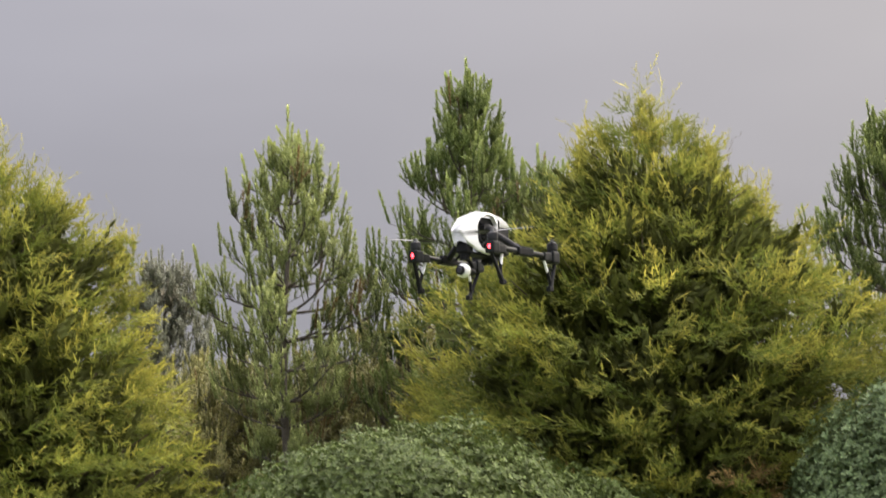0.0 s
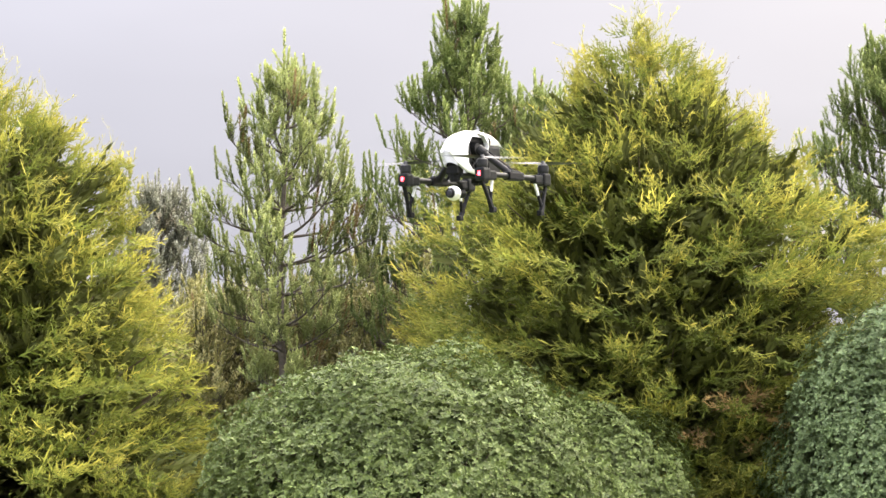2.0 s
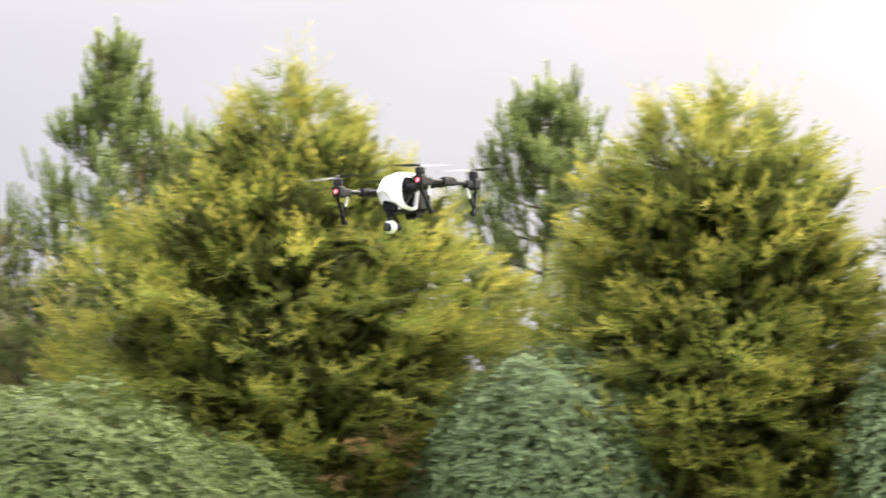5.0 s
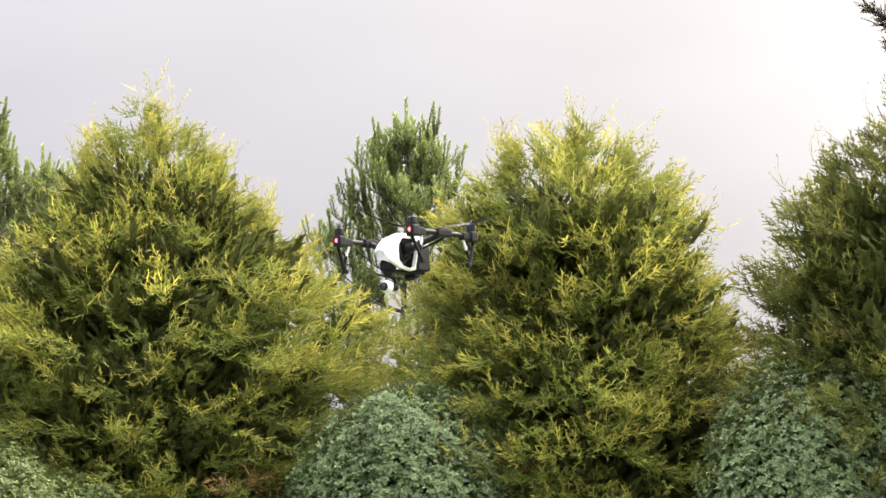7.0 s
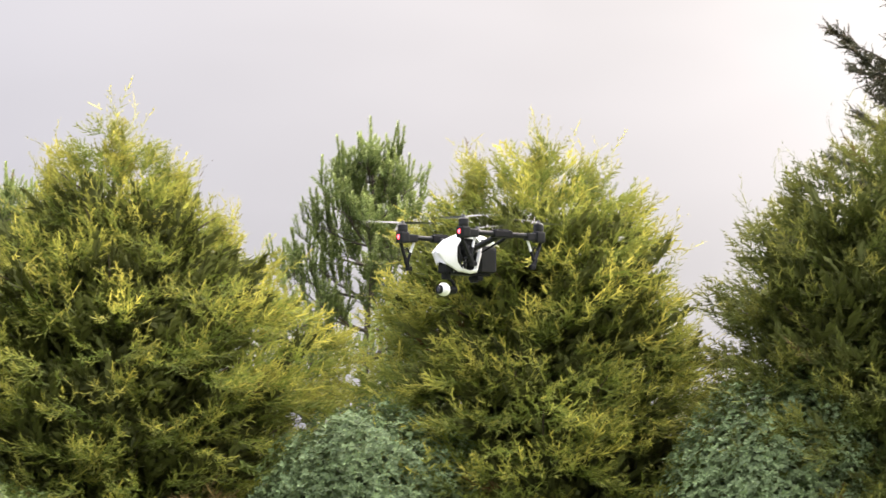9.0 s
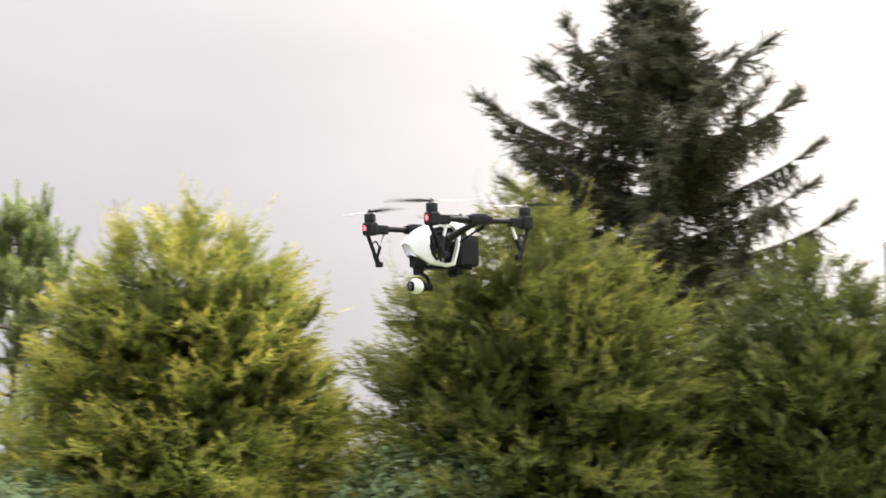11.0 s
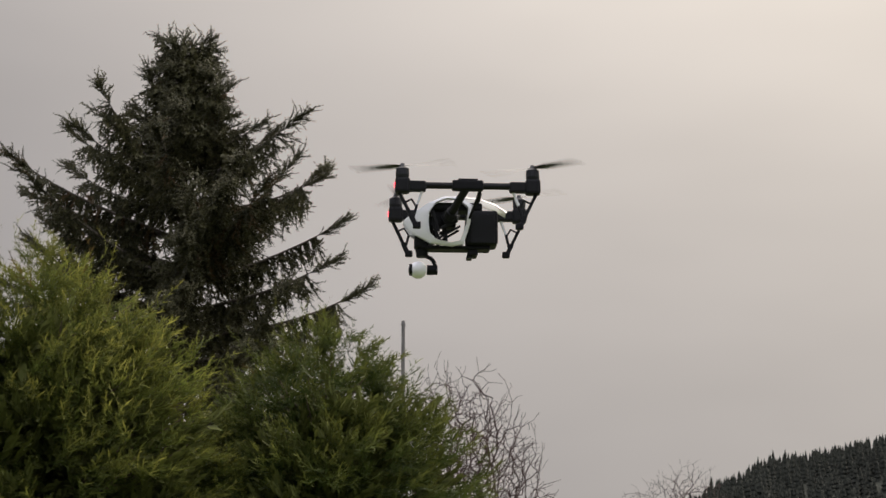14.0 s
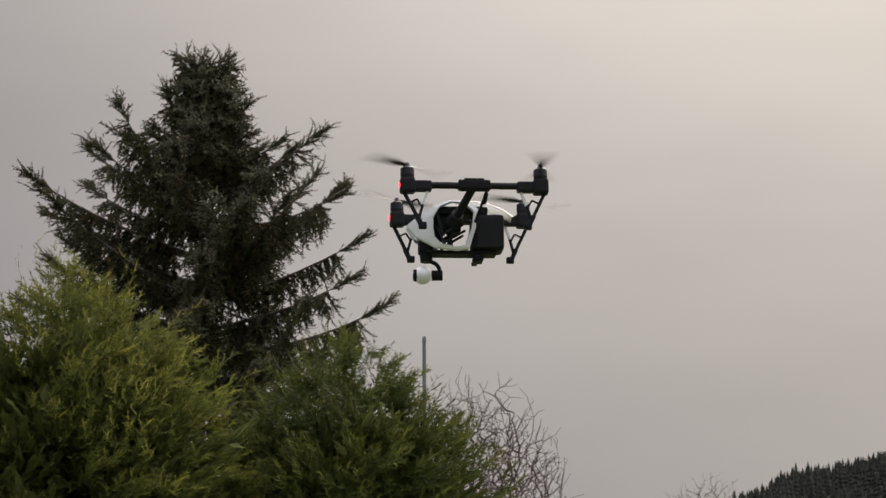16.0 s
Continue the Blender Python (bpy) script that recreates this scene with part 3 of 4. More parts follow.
def shrub(place, rx, ry, rz, zc, seed, mat, label, count=6500, leaf=0.047):
    """A dense rounded evergreen shrub of small leaf whorls."""
    rng = np.random.default_rng(seed)
    thing = empty("evergreen_shrub", Matrix.Translation(place), label, "shrub", "evergreen shrubs")
    crown = Cloud()
    for share, depth, size in ((1.0, (0.95, 1.03), 1.0), (0.30, (0.84, 0.95), 1.4), (0.12, (0.62, 0.82), 2.8)):
        n = int(1.3 * count * share)
        d = unit(rng.normal(0, 1, (n * 2, 3)))
        d = d[d[:, 2] > -0.25][:n]
        n = len(d)
        lump = np.array([1 + 0.16 * noise.noise(Vector(v) * 2.1 + Vector((seed, 0, 0))) + 0.08 * noise.noise(Vector(v) * 6.0 + Vector((0, seed, 0))) for v in d])
        pos = d * lump[:, None] * rng.uniform(*depth, n)[:, None] * [rx, ry, rz]
        pos[:, 2] = np.maximum(pos[:, 2] + zc, 0.05)
        face = unit(d / [rx, ry, rz] + [0, 0, 0.25] + rng.normal(0, 0.22, (n, 3)))
        turns = spin_about(frames_along(face, rng.normal(0, 1, (n, 3)), leaf * size * rng.uniform(0.7, 1.25, n)), rng, 3.1)
        crown.add(ROSETTE, turns, pos, rng.random(n) * 0.7 + 0.15, rng.uniform(0.45, 0.9, n))
    crown.build("foliage", mat, thing)
    stems = Cloud()
    for _ in range(26):
        a, r = rng.uniform(0, 6.28), rng.uniform(0.3, 0.75)
        s = np.linspace(0, 1, 4)
        stems.tube(np.stack([math.cos(a) * rx * r * s, math.sin(a) * ry * r * s, (zc + rz * 0.5) * s], 1), 0.03, 0.008, 4)
    stems.build("stems", M_BARK, thing)
    return thing


def bare_tree(place, crown_z, crown_r, crown_h, seed, label, count=1500):
    """A leafless tree: twigs that fork again and again to fill a rounded crown."""
    rng = np.random.default_rng(seed)
    thing = empty("bare_tree", Matrix.Translation(place), label, "tree", "leafless trees")
    goal = rng.normal(0, 1, (count, 3))
    goal = unit(goal) * rng.uniform(0.02, 1, (count, 1)) ** 0.42 * [crown_r, crown_r, crown_h] * rng.uniform(0.8, 1.15, (count, 1))
    goal[:, 2] += crown_z
    low = crown_z - crown_h
    stem = [np.array([0.05 * math.sin(k), 0.04 * math.cos(k * 1.7), -0.05 + low * k / 5]) for k in range(6)]
    nodes, parent = np.zeros((count + 6, 3)), [-1, 0, 1, 2, 3, 4]
    nodes[:6] = stem
    run_to = np.zeros(count + 6)
    goal = goal[np.argsort(np.linalg.norm(goal - [0, 0, low - 0.4], axis=1))]
    for k, p in enumerate(goal):
        n = 6 + k
        gap = np.linalg.norm(nodes[5:n] - p, axis=1)
        best = int(np.argmin(gap + 0.45 * run_to[5:n]))
        parent.append(5 + best)
        nodes[n], run_to[n] = p, run_to[5 + best] + gap[best]
    load = np.ones(count + 6)
    for n in range(count + 5, 0, -1):
        load[parent[n]] += load[n]
    thick = 0.0042 * load ** 0.38
    wood, twigs = Cloud(), Cloud()
    for n in range(1, count + 6):
        a, b = nodes[parent[n]], nodes[n]
        run = np.linalg.norm(b - a)
        bow = rng.normal(0, 0.08, 3) * run + [0, 0, -0.05 * run]
        pts = np.array([a, a * 0.55 + b * 0.45 + bow, b])
        (wood if load[n] > count * 0.04 else twigs).tube(pts, min(thick[parent[n]], thick[n] * 1.5), thick[n], 5 if load[n] > 40 else 3)
        if load[n] < 3:
            for _ in range(2):
                d = unit((b - a) + rng.normal(0, 0.55, 3) * run)
                ln = rng.uniform(0.10, 0.28)
                twigs.tube(np.array([b, b + d * ln * 0.5 + rng.normal(0, 0.015, 3), b + d * ln]), 0.0042, 0.003, 3)
    wood.build("trunk", M_BARK_GREY, thing)
    tagged(twigs.build("fine_twigwork", M_TWIG, thing, "fine reddish-brown bare twigs"), kind="stuff")
    return thing


def pole(place, height):
    thing = empty("wooden_pole", Matrix.Translation(place), "thin grey pole standing behind the last cypress", "pole")
    bm = bmesh.new()
    bmesh.ops.create_cone(bm, cap_ends=True, segments=10, radius1=0.035, radius2=0.022, depth=height, matrix=Matrix.Translation((0, 0, height / 2)))
    part("shaft", bm, M_POLE, thing)
    bm = bmesh.new()
    bmesh.ops.create_cone(bm, cap_ends=True, segments=10, radius1=0.028, radius2=0.020, depth=0.06, matrix=Matrix.Translation((0, 0, height + 0.025)))
    part("cap", bm, M_POLE, thing)


GOLD_A = ((0.3, 1.9), (1.0, 2.35), (1.9, 2.4), (2.5, 2.5), (3.1, 2.6), (3.7, 2.55), (4.3, 2.2), (4.9, 1.5), (5.4, 1.05), (5.9, 0.68), (6.25, 0.38), (6.58, 0.04))
GOLD_B = ((0.3, 1.9), (1.2, 2.2), (2.2, 2.2), (3.0, 2.0), (3.7, 1.78), (4.3, 1.6), (4.7, 1.5), (5.3, 1.15), (5.7, 0.78), (6.0, 0.4), (6.25, 0.04))
GOLD_C = ((0.3, 1.9), (1.2, 2.2), (2.2, 2.3), (3.0, 2.1), (3.9, 1.9), (4.4, 1.75), (4.95, 1.45), (5.5, 1.0), (5.9, 0.55), (6.3, 0.04))
GOLD_D = ((0.3, 1.9), (1.2, 2.1), (2.2, 2.1), (3.0, 1.9), (3.85, 1.65), (4.45, 1.35), (5.05, 0.95), (5.4, 0.58), (5.74, 0.04))
GOLD_L = ((0.3, 2.3), (1.2, 2.5), (2.2, 2.3), (3.0, 1.95), (3.6, 1.6), (4.2, 1.4), (4.7, 0.95), (5.2, 0.5), (5.65, 0.04))

cypress(on_bearing(3.4, 25), GOLD_A, 3, M_GOLD, "large golden-yellow cypress with feathery plumes and brown base", boughs=520, dead=95, leaders=((-0.72, 6.0, 0.22), (0.62, 5.95, 0.2), (1.15, 5.5, 0.3)))
cypress(on_bearing(14.1, 24.5), GOLD_B, 5, M_GOLD, "broad golden-green cypress beside a dark shrub", boughs=470, gain=1.0, leaders=((-0.72, 6.1, 0.14), (0.52, 6.0, 0.2)))
cypress(on_bearing(22.7, 24), GOLD_C, 7, M_GOLD_GREEN, "green-gold cypress in front of the tall spruce", boughs=430, leaders=((-0.85, 5.4, 0.2), (0.5, 5.8, 0.2)))
cypress(on_bearing(29.6, 25), GOLD_D, 9, M_GREEN_BACKLIT, "smaller green cypress at the end of the row, coloured dark as backlit", boughs=380, leaders=((0.6, 5.3, 0.15),))
cypress(on_bearing(-13.2, 23), GOLD_L, 12, M_GOLD, "golden-yellow cypress with loose feathery sprays", boughs=400, dead=16, leaders=((1.3, 4.75, 0.2), (0.55, 5.25, 0.2)))

PINE_A = ((2.4, 0.4), (3.0, 0.8), (3.8, 0.95), (4.4, 0.85), (5.0, 0.56), (5.6, 0.32), (6.0, 0.18), (6.5, 0.04))
PINE_B = ((1.8, 1.0), (3.0, 1.35), (4.2, 1.35), (4.9, 1.0), (5.3, 0.7), (5.8, 0.46), (6.4, 0.26), (7.3, 0.04))
PINE_C = ((1.8, 1.2), (3.2, 1.45), (4.2, 1.35), (5.0, 0.95), (5.8, 0.65), (6.4, 0.32), (7.1, 0.05))
PINE_S = ((0.3, 0.9), (1.5, 1.2), (2.6, 1.0), (3.4, 0.55), (4.0, 0.08))
PINE_F = ((1.0, 1.3), (3.0, 1.2), (4.6, 0.9), (5.8, 0.55), (6.9, 0.08))
pine(on_bearing(-5.75, 27), 6.55, PINE_A, 21, M_PINE, "slender open-crowned young pine with upright shoots", dense=1.0)
pine(on_bearing(-1.2, 28), 7.33, PINE_B, 22, M_PINE_DARK, "dense dark green pine with upright candle shoots", dense=1.1)
pine(on_bearing(0.6, 29), 6.4, ((3.0, 0.6), (5.0, 0.45), (6.0, 0.2), (6.4, 0.05)), 23, M_PINE_DARK, "narrow young pine behind the golden cypress")
pine(on_bearing(9.75, 29), 7.1, PINE_C, 24, M_PINE_DARK, "bushy pine with clustered upright shoots", dense=1.4)
for n, (h, d, k) in enumerate(((-7.9, 29, 0.92), (-6.6, 30, 0.95), (-5.2, 30.5, 0.92), (-4.0, 29.5, 1.02), (-2.7, 30, 1.1), (-9.2, 29, 0.86), (-7.2, 33, 1.05), (0.6, 31, 1.1), (-10.3, 30, 0.8))):
    pine(on_bearing(h, d), 4.0 * k, [(z * k, r) for z, r in PINE_S], 30 + n, M_SCRUB, "scrubby brownish-green young pine", name="young_pine", shoot=0.27, dense=1.15, per_whorl=6, whorl=0.40, pattern=SHOOT_LIGHT)
# The farthest pine gets its haze from the needle colour.
pine(on_bearing(-8.9, 45), 7.0, PINE_F, 41, M_FAR, "distant grey-green pine, paled by haze put into its colour", shoot=0.36, dense=1.1, per_whorl=6, pattern=SHOOT_LIGHT)

spruce(on_bearing(25.97, 31), 10.45, ((3.0, 2.5), (5.5, 2.5), (6.3, 2.55), (7.0, 2.4), (7.5, 2.25), (8.0, 2.0), (8.3, 1.75), (8.55, 1.35), (8.8, 0.85), (9.05, 0.6), (9.6, 0.46), (10.0, 0.28), (10.45, 0.05)), 51,
       "tall dark spruce with drooping branches and upturned tips")

shrub(on_bearing(-2.64, 22), 2.22, 1.9, 1.95, 0.62, 61, M_LEAF, "wide domed evergreen shrub with small grey-green leaves", count=14000)
shrub(on_bearing(1.7, 22.4), 1.15, 1.0, 1.5, 0.6, 62, M_LEAF, "low rounded evergreen shrub under the golden cypress", count=5500)
shrub(on_bearing(9.9, 23.2), 1.45, 1.15, 2.25, 0.8, 63, M_LEAF_BLUE, "dark blue-green evergreen shrub between two cypresses", count=10000)
shrub(on_bearing(20.0, 22.8), 1.3, 1.1, 2.5, 0.75, 64, M_LEAF_BLUE, "dark evergreen shrub between the cypresses", count=8000)
shrub(on_bearing(-9.3, 23.5), 1.0, 1.0, 1.4, 0.5, 65, M_LEAF_BLUE, "low dark shrub beside the loose cypress", count=4000)

bare_tree(on_bearing(32.95, 30), 3.9, 1.25, 1.75, 71, "leafless reddish twiggy tree beside the last cypress", count=1900)
bare_tree(on_bearing(38.6, 60), 6.2, 1.5, 1.1, 73, "distant leafless tree below the wooded hill", count=420)
pole(on_bearing(31.63, 27), 5.85)


# ---- the drone ----
M_SHELL = material("white_plastic", (0.72, 0.72, 0.72), 0.28, scale=40, vary=0.03, coat=0.3)
M_CARBON = material("black_carbon_tube", (0.010, 0.010, 0.011), 0.55, scale=220, vary=0.4, spec=0.18)
M_BLACK = material("black_plastic", (0.008, 0.008, 0.009), 0.6, scale=60, vary=0.25, spec=0.12)
M_GREY = material("dark_grey_plastic", (0.010, 0.0102, 0.011), 0.55, scale=60, vary=0.15, spec=0.15)
M_PALE = material("pale_grey_strut", (0.62, 0.62, 0.62), 0.35, scale=50, vary=0.06)
M_METAL = material("motor_metal", (0.014, 0.014, 0.016), 0.5, metal=0.2, scale=80, vary=0.2, spec=0.3)
M_BLADE = material("propeller_plastic", (0.02, 0.02, 0.02), 0.45, scale=60, vary=0.1)
M_LENS = material("lens_glass", (0.01, 0.01, 0.012), 0.08, scale=50, vary=0.1, coat=1.0)
M_RED = glowing("red_navigation_light", (1.0, 0.035, 0.05), 12.0)

BOOM_HALF, STRUT, ROOT = 0.20, 0.157, (0.045, 0.052, -0.064)


def box(bm, x0, x1, y0, y1, z0, z1, bevel=0.004):
    m = Matrix.LocRotScale(((x0 + x1) / 2, (y0 + y1) / 2, (z0 + z1) / 2), None, (x1 - x0, y1 - y0, z1 - z0))
    made = bmesh.ops.create_cube(bm, size=1, matrix=m)["verts"]
    edges = {e for v in made for e in v.link_edges}
    if bevel:
        bmesh.ops.bevel(bm, geom=list(edges), offset=bevel, segments=2, profile=0.6, affect="EDGES")


def rod(bm, a, b, r0, r1=None, seg=12):
    a, b = Vector(a), Vector(b)
    m = Matrix.Translation((a + b) / 2) @ (b - a).to_track_quat("Z", "Y").to_matrix().to_4x4()
    bmesh.ops.create_cone(bm, cap_ends=True, segments=seg, radius1=r0, radius2=r0 if r1 is None else r1, depth=(b - a).length, matrix=m)


def slab(bm, a, b, width, thick, across=(0, 1, 0), bevel=0.0015):
    """A flat bar from a to b."""
    a, b = Vector(a), Vector(b)
    x = (b - a).normalized()
    y = (Vector(across) - x * x.dot(Vector(across))).normalized()
    z = x.cross(y)
    m = Matrix((x * (b - a).length, y * width, z * thick)).transposed().to_4x4()
    m.translation = (a + b) / 2
    made = bmesh.ops.create_cube(bm, size=1, matrix=m)["verts"]
    bmesh.ops.bevel(bm, geom=list({e for v in made for e in v.link_edges}), offset=bevel, segments=1, affect="EDGES")


def half_width(x):
    """Half the hull's width along its length: narrow at the nose."""
    return float(np.interp(x, (-0.14, -0.06, 0.06, 0.12, 0.19), (0.034, 0.046, 0.052, 0.046, 0.024)))


def side_panel(s):
    """The white side frame round the big hexagonal opening."""
    outer = ((0.188, -0.076), (0.152, -0.046), (0.110, -0.018), (0.062, 0.000), (0.008, 0.001), (-0.030, -0.026), (-0.022, -0.080), (0.000, -0.150), (0.036, -0.158), (0.105, -0.148), (0.162, -0.114))
    inner = ((0.110, -0.082), (0.108, -0.050), (0.088, -0.020), (0.052, -0.006), (0.012, -0.010), (-0.014, -0.036), (-0.008, -0.084), (0.012, -0.139), (0.040, -0.146), (0.086, -0.137), (0.106, -0.115))
    bm = bmesh.new()
    rings = []
    for pts, inset in ((outer, 0.012), (outer, 0.002), (inner, 0.0), (inner, 0.018)):
        rings.append([bm.verts.new((x, s * (half_width(x) - inset + (0.003 if pts is inner else 0)), z)) for x, z in pts])
    n = len(outer)
    for a, b in zip(rings, rings[1:]):
        for i in range(n):
            bm.faces.new((a[i], a[(i + 1) % n], b[(i + 1) % n], b[i]))
    bmesh.ops.bevel(bm, geom=[e for e in bm.edges if all(v in rings[1] or v in rings[2] for v in e.verts)], offset=0.0025, segments=2, affect="EDGES")
    return bm


def canopy():
    """The white upper shell and nose, curved across."""
    spine = ((0.165, -0.114), (0.188, -0.078), (0.182, -0.064), (0.150, -0.038), (0.110, -0.010), (0.062, 0.009), (0.005, 0.012), (-0.050, 0.006), (-0.100, -0.010), (-0.138, -0.034))
    bm = bmesh.new()
    rows = []
    for x, z in spine:
        w = half_width(x) - 0.001
        row = []
        for k in range(9):
            u = -1 + k / 4
            drop = 0.006 * abs(u) + 0.008 * abs(u) ** 3
            nose_in = 0.012 * u * u if x > 0.15 else 0.0
            row.append(bm.verts.new((x - nose_in, w * u, z - drop)))
        rows.append(row)
    for a, b in zip(rows, rows[1:]):
        for i in range(8):
            f = bm.faces.new((a[i], b[i], b[i + 1], a[i + 1]))
            f.smooth = True
    bmesh.ops.solidify(bm, geom=bm.faces[:], thickness=0.004)
    return bm


def make_boom(drone, s):
    """One side boom with its two motors, legs and propellers."""
    bm = bmesh.new()
    rod(bm, (-BOOM_HALF, 0, 0), (BOOM_HALF, 0, 0), 0.0105, seg=16)
    boom = part("side_boom", bm, M_CARBON, drone, "black carbon side boom")
    bm = bmesh.new()
    box(bm, -0.048, 0.048, -0.017, 0.017, -0.015, 0.016, 0.006)
    box(bm, -0.030, 0.030, -0.013, 0.013, 0.014, 0.021, 0.003)
    part("joint_cover", bm, M_BLACK, boom)
    props = []
    for e in (1, -1):
        bm = bmesh.new()
        box(bm, min(e * 0.128, e * 0.205), max(e * 0.128, e * 0.205), -0.014, 0.014, -0.020, 0.013, 0.006)
        box(bm, e * 0.2 - 0.023, e * 0.2 + 0.023, -0.021, 0.021, -0.026, 0.022, 0.009)
        part("motor_pod", bm, M_GREY, boom)
        bm = bmesh.new()
        rod(bm, (e * 0.2, 0, 0.020), (e * 0.2, 0, 0.030), 0.0185, 0.021, 20)
        rod(bm, (e * 0.2, 0, 0.030), (e * 0.2, 0, 0.050), 0.021, 0.0205, 20)
        rod(bm, (e * 0.2, 0, 0.050), (e * 0.2, 0, 0.055), 0.0205, 0.014, 20)
        part("motor", bm, M_METAL, boom)
        bm = bmesh.new()
        slab(bm, (e * 0.218, 0, -0.008), (e * 0.174, s * 0.010, -0.098), 0.013, 0.010)
        slab(bm, (e * 0.176, s * 0.010, -0.094), (e * 0.160, s * 0.012, -0.128), 0.016, 0.014)
        box(bm, e * 0.157 - 0.012, e * 0.157 + 0.012, s * 0.012 - 0.010, s * 0.012 + 0.010, -0.138, -0.118, 0.004)
        part("landing_leg", bm, M_BLACK, boom)
        bm = bmesh.new()
        slab(bm, (e * 0.140, 0, -0.018), (e * 0.156, s * 0.004, -0.064), 0.010, 0.008)
        part("leg_brace", bm, M_PALE, boom, "pale grey leg brace")
        bm = bmesh.new()
        slab(bm, (e * 0.156, s * 0.004, -0.062), (e * 0.168, s * 0.010, -0.108), 0.012, 0.008)
        rod(bm, (e * 0.194, s * 0.006, -0.056), (e * 0.172, s * 0.006, -0.045), 0.003)
        rod(bm, (e * 0.172, s * 0.006, -0.045), (e * 0.160, s * 0.004, -0.066), 0.003)
        part("leg_linkage", bm, M_BLACK, boom)
        if e > 0:
            bm = bmesh.new()
            bmesh.ops.create_uvsphere(bm, u_segments=14, v_segments=8, radius=0.0085, matrix=Matrix.Translation((0.2215, 0, 0.0)) @ Matrix.Diagonal((0.5, 0.85, 1.15, 1)))
            part("navigation_light", bm, M_RED, boom, "glowing red front light")
        bm = bmesh.new()
        rod(bm, (0, 0, -0.006), (0, 0, 0.008), 0.010, 0.006, 14)
        for side in (1, -1):
            rows = []
            for i in range(9):
                r = 0.006 + 0.160 * i / 8
                chord = float(np.interp(i / 8, (0, 0.2, 0.45, 1), (0.010, 0.026, 0.024, 0.008)))
                twist = radians(float(np.interp(i / 8, (0, 0.2, 1), (26, 22, 8)))) * (1 if e * s > 0 else -1)
                lead, trail = Vector((r, chord * 0.55, 0)), Vector((r, -chord * 0.45, 0))
                rows.append([Vector((p.x, p.y * math.cos(twist), p.y * math.sin(twist) + h)) for p, h in ((lead, 0.0), (lead * 0.5 + trail * 0.5, 0.0014), (trail, 0.0), (lead * 0.5 + trail * 0.5, -0.0012))])
            turn = Matrix.Rotation(0 if side > 0 else math.pi, 3, "Z")
            vs = [[bm.verts.new(turn @ p) for p in row] for row in rows]
            for a, b in zip(vs, vs[1:]):
                for i in range(4):
                    bm.faces.new((a[i], a[(i + 1) % 4], b[(i + 1) % 4], b[i]))
            bm.faces.new(vs[-1])
        prop = part("propeller", bm, M_BLADE, boom, "dark two-bladed spinning propeller")
        prop.location = (e * 0.2, 0, 0.060)
        props.append((prop, e, e * s))
    return boom, props


def make_strut(drone, s):
    bm = bmesh.new()
    rod(bm, (0, 0, 0), (-ROOT[0], s * STRUT, 0), 0.0125, seg=14)
    rod(bm, (0, -0.006 * s, 0), (-ROOT[0] * 0.16, s * STRUT * 0.16, 0), 0.019, seg=14)
    return part("arm_strut", bm, M_CARBON, drone, "black carbon arm strut")


def make_push_rod(drone, s):
    bm = bmesh.new()
    rod(bm, (0, 0, 0), (-0.024, s * STRUT, 0), 0.0045, seg=8)
    rod(bm, (-0.018, s * STRUT * 0.55, 0), (-0.021, s * STRUT * 0.8, 0), 0.0075, seg=8)
    return part("push_rod", bm, M_BLACK, drone, "thin black push rod")


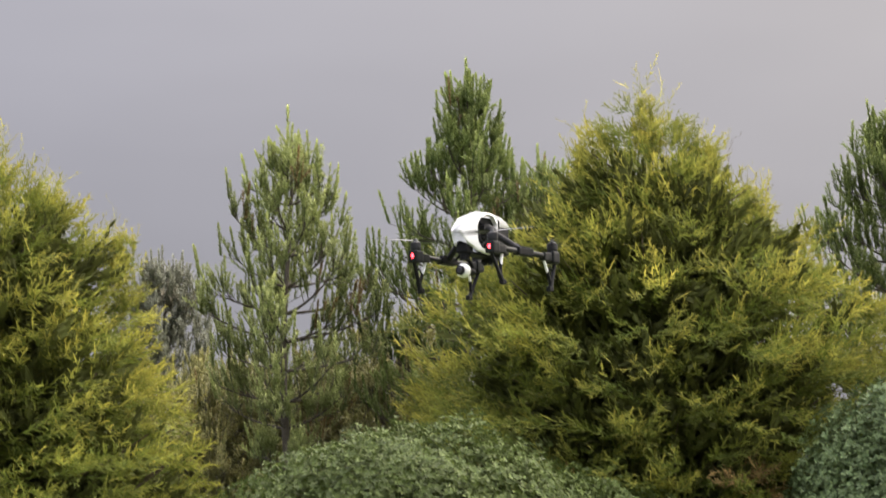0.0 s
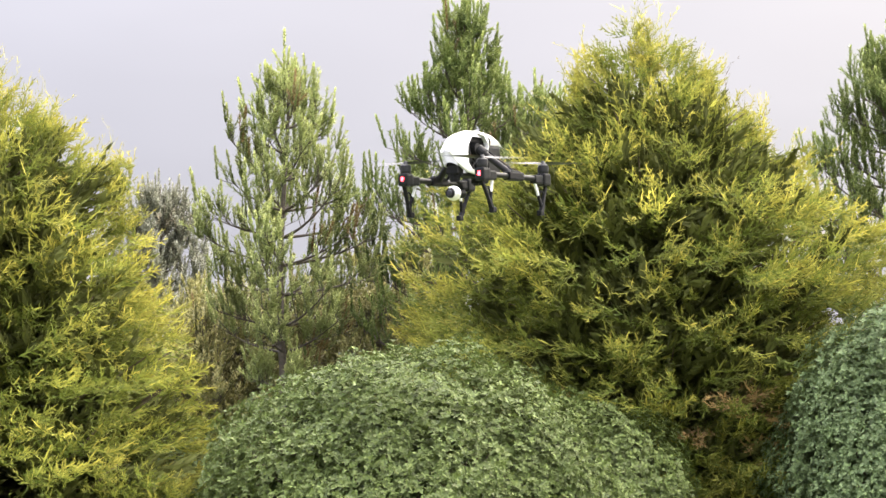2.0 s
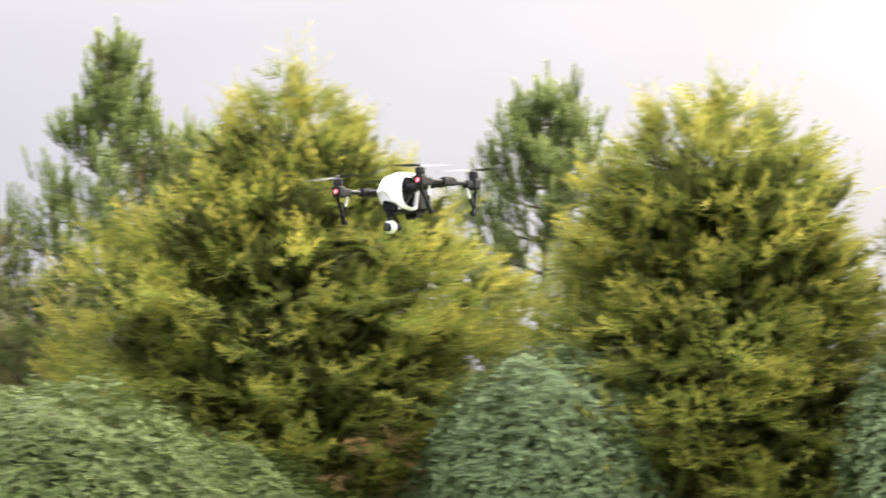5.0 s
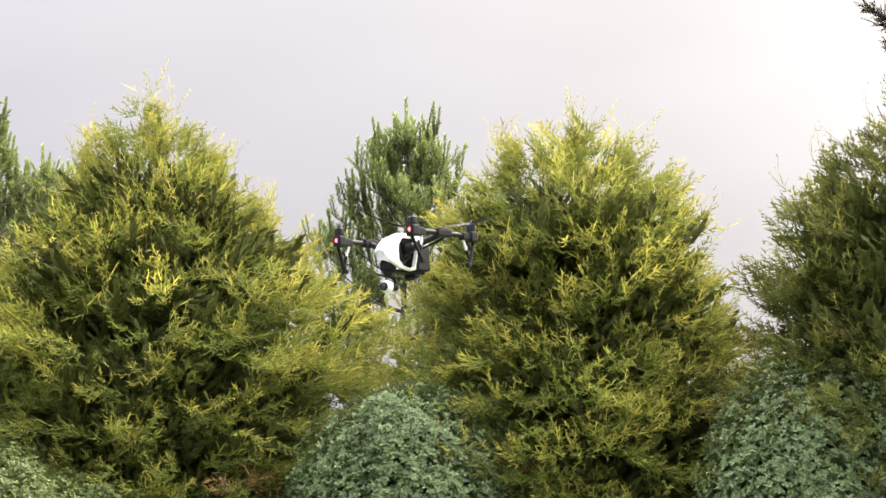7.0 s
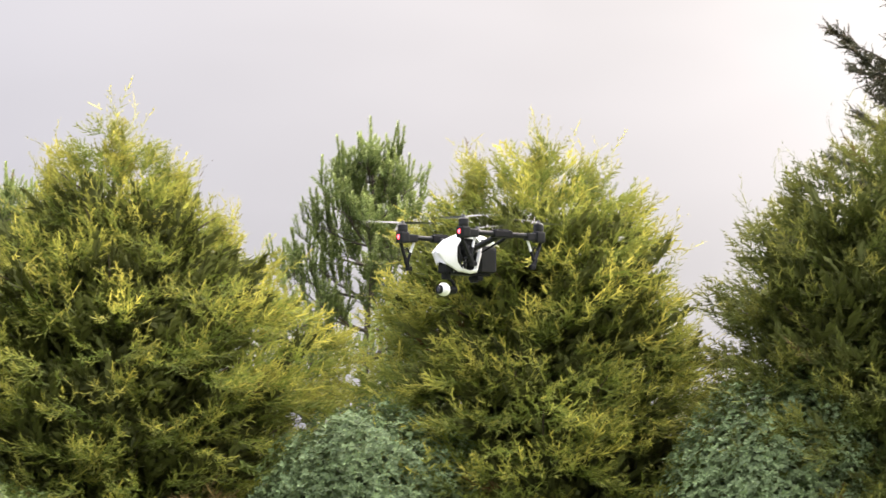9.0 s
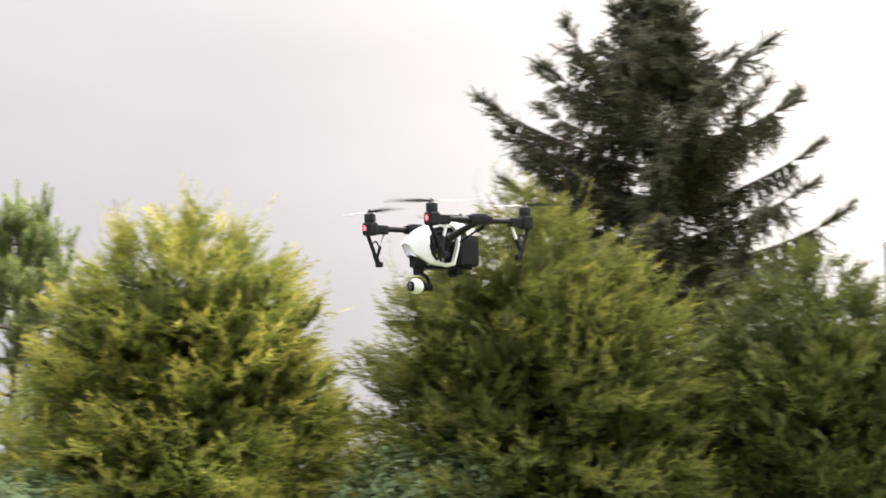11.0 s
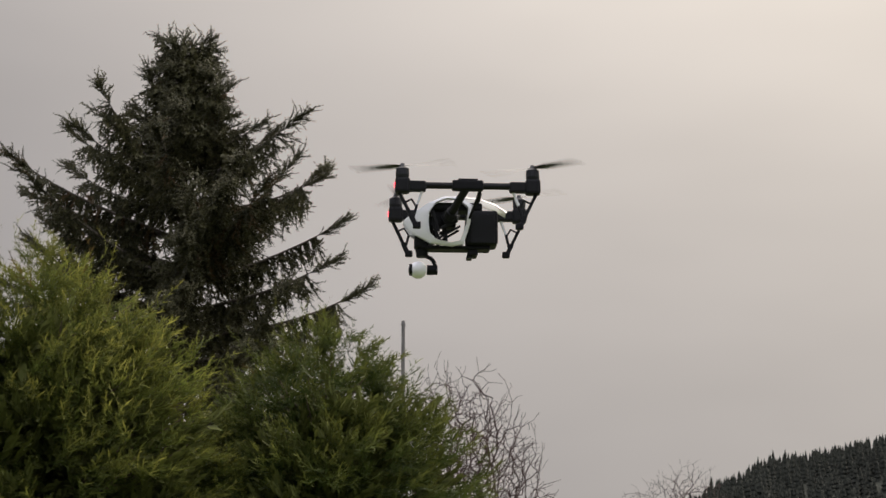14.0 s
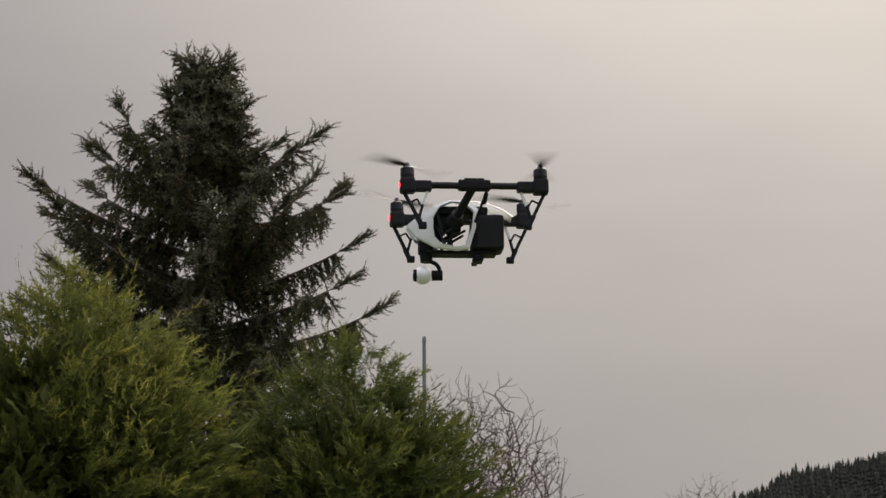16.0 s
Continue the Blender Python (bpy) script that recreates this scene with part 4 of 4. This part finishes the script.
def make_drone():
    drone = empty("quadcopter_drone", Matrix(), "white and black camera quadcopter hovering with folding arms", "drone")
    for s in (1, -1):
        part("side_panel", side_panel(s), M_SHELL, drone, "white side frame with hexagonal opening")
    part("canopy", canopy(), M_SHELL, drone, "glossy white upper shell")
    bm = bmesh.new()
    box(bm, 0.022, 0.098, -0.022, 0.022, -0.090, -0.020, 0.006)
    box(bm, -0.06, 0.100, -0.034, 0.034, -0.040, -0.014, 0.008)
    box(bm, 0.095, 0.148, -0.026, 0.026, -0.135, -0.060, 0.008)
    part("inner_frame", bm, M_BLACK, drone)
    bm = bmesh.new()
    for s in (1, -1):
        slab(bm, (0.098, s * 0.036, -0.080), (0.070, s * 0.036, -0.150), 0.008, 0.009)
        slab(bm, (0.060, s * 0.030, -0.070), (0.052, s * 0.030, -0.150), 0.008, 0.008)
        slab(bm, (0.100, s * 0.034, -0.028), (0.078, s * 0.038, -0.110), 0.008, 0.010)
        slab(bm, (0.010, s * 0.030, -0.090), (0.074, s * 0.034, -0.128), 0.008, 0.007)
        rod(bm, (ROOT[0], s * 0.02, ROOT[2]), (ROOT[0], s * 0.048, ROOT[2]), 0.024, seg=18)
        rod(bm, (0.07, s * 0.042, -0.10), (0.02, s * 0.046, -0.075), 0.006, seg=8)
    part("arm_mechanism", bm, M_GREY, drone)
    bm = bmesh.new()
    box(bm, -0.108, -0.010, -0.044, 0.044, -0.151, -0.040, 0.012)
    part("battery", bm, M_BLACK, drone, "black battery block")
    for s in (1, -1):
        bm = bmesh.new()
        box(bm, -0.096, -0.024, s * 0.0445 - 0.002, s * 0.0445 + 0.002, -0.146, -0.054, 0.0015)
        part("battery_panel", bm, M_GREY, drone)
    bm = bmesh.new()
    box(bm, -0.085, 0.13, -0.030, 0.030, -0.163, -0.152, 0.004)
    box(bm, -0.045, -0.015, -0.030, 0.030, -0.182, -0.164, 0.004)
    part("belly_plate", bm, M_BLACK, drone)
    bm = bmesh.new()
    rod(bm, (-0.020, 0.012, -0.180), (-0.020, 0.012, -0.190), 0.009)
    rod(bm, (-0.020, -0.012, -0.180), (-0.020, -0.012, -0.190), 0.009)
    part("belly_sensor", bm, M_METAL, drone)
    gimbal_bm = bmesh.new()
    box(gimbal_bm, 0.108, 0.152, -0.026, 0.026, -0.158, -0.118, 0.008)
    rod(gimbal_bm, (0.128, 0, -0.158), (0.128, 0, -0.184), 0.021, 0.018, 18)
    for a, b in (((0.122, 0, -0.178), (0.098, 0.004, -0.190)), ((0.098, 0.004, -0.190), (0.088, 0.004, -0.206)), ((0.088, 0.004, -0.206), (0.090, 0, -0.228))):
        rod(gimbal_bm, a, b, 0.0065, seg=10)
    rod(gimbal_bm, (0.112, 0, -0.225), (0.080, 0, -0.225), 0.016, 0.0155, 18)
    gimbal = part("gimbal", gimbal_bm, M_BLACK, drone, "black gimbal mount and arm")
    bm = bmesh.new()
    bmesh.ops.create_uvsphere(bm, u_segments=24, v_segments=16, radius=0.0275, matrix=Matrix.Translation((0.140, 0, -0.225)))
    for v in bm.verts:
        v.co.x = min(max(v.co.x, 0.116), 0.160)
    for f in bm.faces:
        f.smooth = True
    ball = part("camera_ball", bm, M_SHELL, gimbal, "white round camera housing")
    bm = bmesh.new()
    rod(bm, (0.158, 0, -0.225), (0.168, 0, -0.225), 0.0195, 0.0175, 22)
    part("lens_barrel", bm, M_BLACK, gimbal)
    bm = bmesh.new()
    rod(bm, (0.1675, 0, -0.225), (0.1695, 0, -0.225), 0.0125, 0.010, 20)
    part("lens", bm, M_LENS, gimbal, "dark glass camera lens")
    arms = []
    for s in (1, -1):
        boom, props = make_boom(drone, s)
        arms.append((s, boom, make_strut(drone, s), make_push_rod(drone, s), props))
    return drone, arms


drone, arms = make_drone()

DRONE_ROWS = [  # seconds, place, roll, pitch, yaw, arm angle in degrees
    (0, -0.118, 8.642, 2.794, 1.3, -0.3, 235.6, -36.9),
    (0.5, -0.103, 8.781, 2.803, 1.0, -0.1, 236.6, -36.6),
    (1, -0.110, 8.785, 2.784, -1.9, 1.1, 234.8, -36.1),
    (1.5, -0.136, 8.723, 2.774, -1.6, 1.6, 235.9, -35.0),
    (2, -0.137, 8.333, 2.773, -0.7, 2.5, 236.4, -41.3),
    (2.5, -0.107, 8.731, 2.845, 1.4, 1.4, 234.5, -31.9),
    (3, 0.003, 8.825, 2.879, 3.0, 2.0, 229.1, -23.1),
    (3.5, 0.108, 8.852, 2.892, 3.0, 2.4, 228.0, -15.2),
    (4, 0.185, 9.049, 2.921, 0.6, -6.4, 229.8, -8.4),
    (4.5, 0.508, 9.306, 2.934, 0.4, -5.3, 229.3, -0.7),
    (5, 1.027, 9.467, 2.946, 2.9, 4.6, 228.8, 3.6),
    (5.2, 1.198, 9.524, 2.947, 3.1, 5.1, 229.3, 4.9),
    (7.3, 1.660, 9.505, 2.865, 2.2, 1.4, 220.0, 21.5),
    (7.5, 1.683, 9.546, 2.871, 1.9, 1.1, 219.3, 22.4),
    (8, 1.745, 9.514, 2.879, -3.3, 0.0, 215.3, 23.7),
    (8.2, 1.799, 9.505, 2.888, -2.8, 0.8, 214.3, 23.3),
    (10.3, 2.445, 8.108, 2.949, -4.3, 2.5, 197.2, 22.9),
    (10.5, 2.567, 8.031, 2.971, -4.6, 1.8, 197.1, 22.8),
    (11, 2.821, 7.498, 2.991, -3.2, 2.9, 194.1, 22.6),
    (11.5, 3.090, 6.899, 3.010, 1.5, 2.7, 186.2, 23.0),
    (12, 3.332, 6.408, 3.053, 5.9, 4.6, 177.9, 22.9),
    (12.5, 3.547, 6.214, 3.088, 1.3, 3.9, 169.8, 23.0),
    (13, 3.769, 6.179, 3.103, 0.4, 2.7, 160.9, 23.4),
    (13.5, 3.767, 5.913, 3.065, 2.7, 1.2, 153.2, 25.4),
    (14, 3.831, 5.871, 3.102, 1.4, 0.3, 151.5, 23.5),
    (14.5, 3.792, 5.767, 3.099, 1.6, 0.2, 151.5, 25.8),
    (15, 3.773, 5.732, 3.106, 2.8, 0.5, 152.5, 25.3),
    (15.5, 3.737, 5.716, 3.106, 2.5, 1.1, 152.4, 25.7),
    (16, 3.694, 5.744, 3.098, 3.2, 0.3, 153.7, 26.0),
]


def motions():
    walk(drone, [(t, pose(x, y, z, rx, ry, rz)) for t, x, y, z, rx, ry, rz, _ in DRONE_ROWS])
    for s, boom, strut, push, props in arms:
        lifts = [(r[0], radians(r[7])) for r in DRONE_ROWS]
        walk(boom, [(t, pose(0, s * (ROOT[1] + STRUT * math.cos(a)), ROOT[2] + STRUT * math.sin(a))) for t, a in lifts])
        walk(strut, [(t, pose(ROOT[0], s * ROOT[1], ROOT[2], math.degrees(a) * s, 0, 0)) for t, a in lifts])
        walk(push, [(t, pose(-0.018, s * ROOT[1], ROOT[2] - 0.004, math.degrees(a) * s, 0, 0)) for t, a in lifts])
        for prop, e, way in props:
            first = 37 * e + 61 * s
            walk(prop, [(k / FPS, pose(e * 0.2, 0, 0.060, 0, 0, first + way * 76.0 * k)) for k in range(16 * FPS + 1)])


motions()
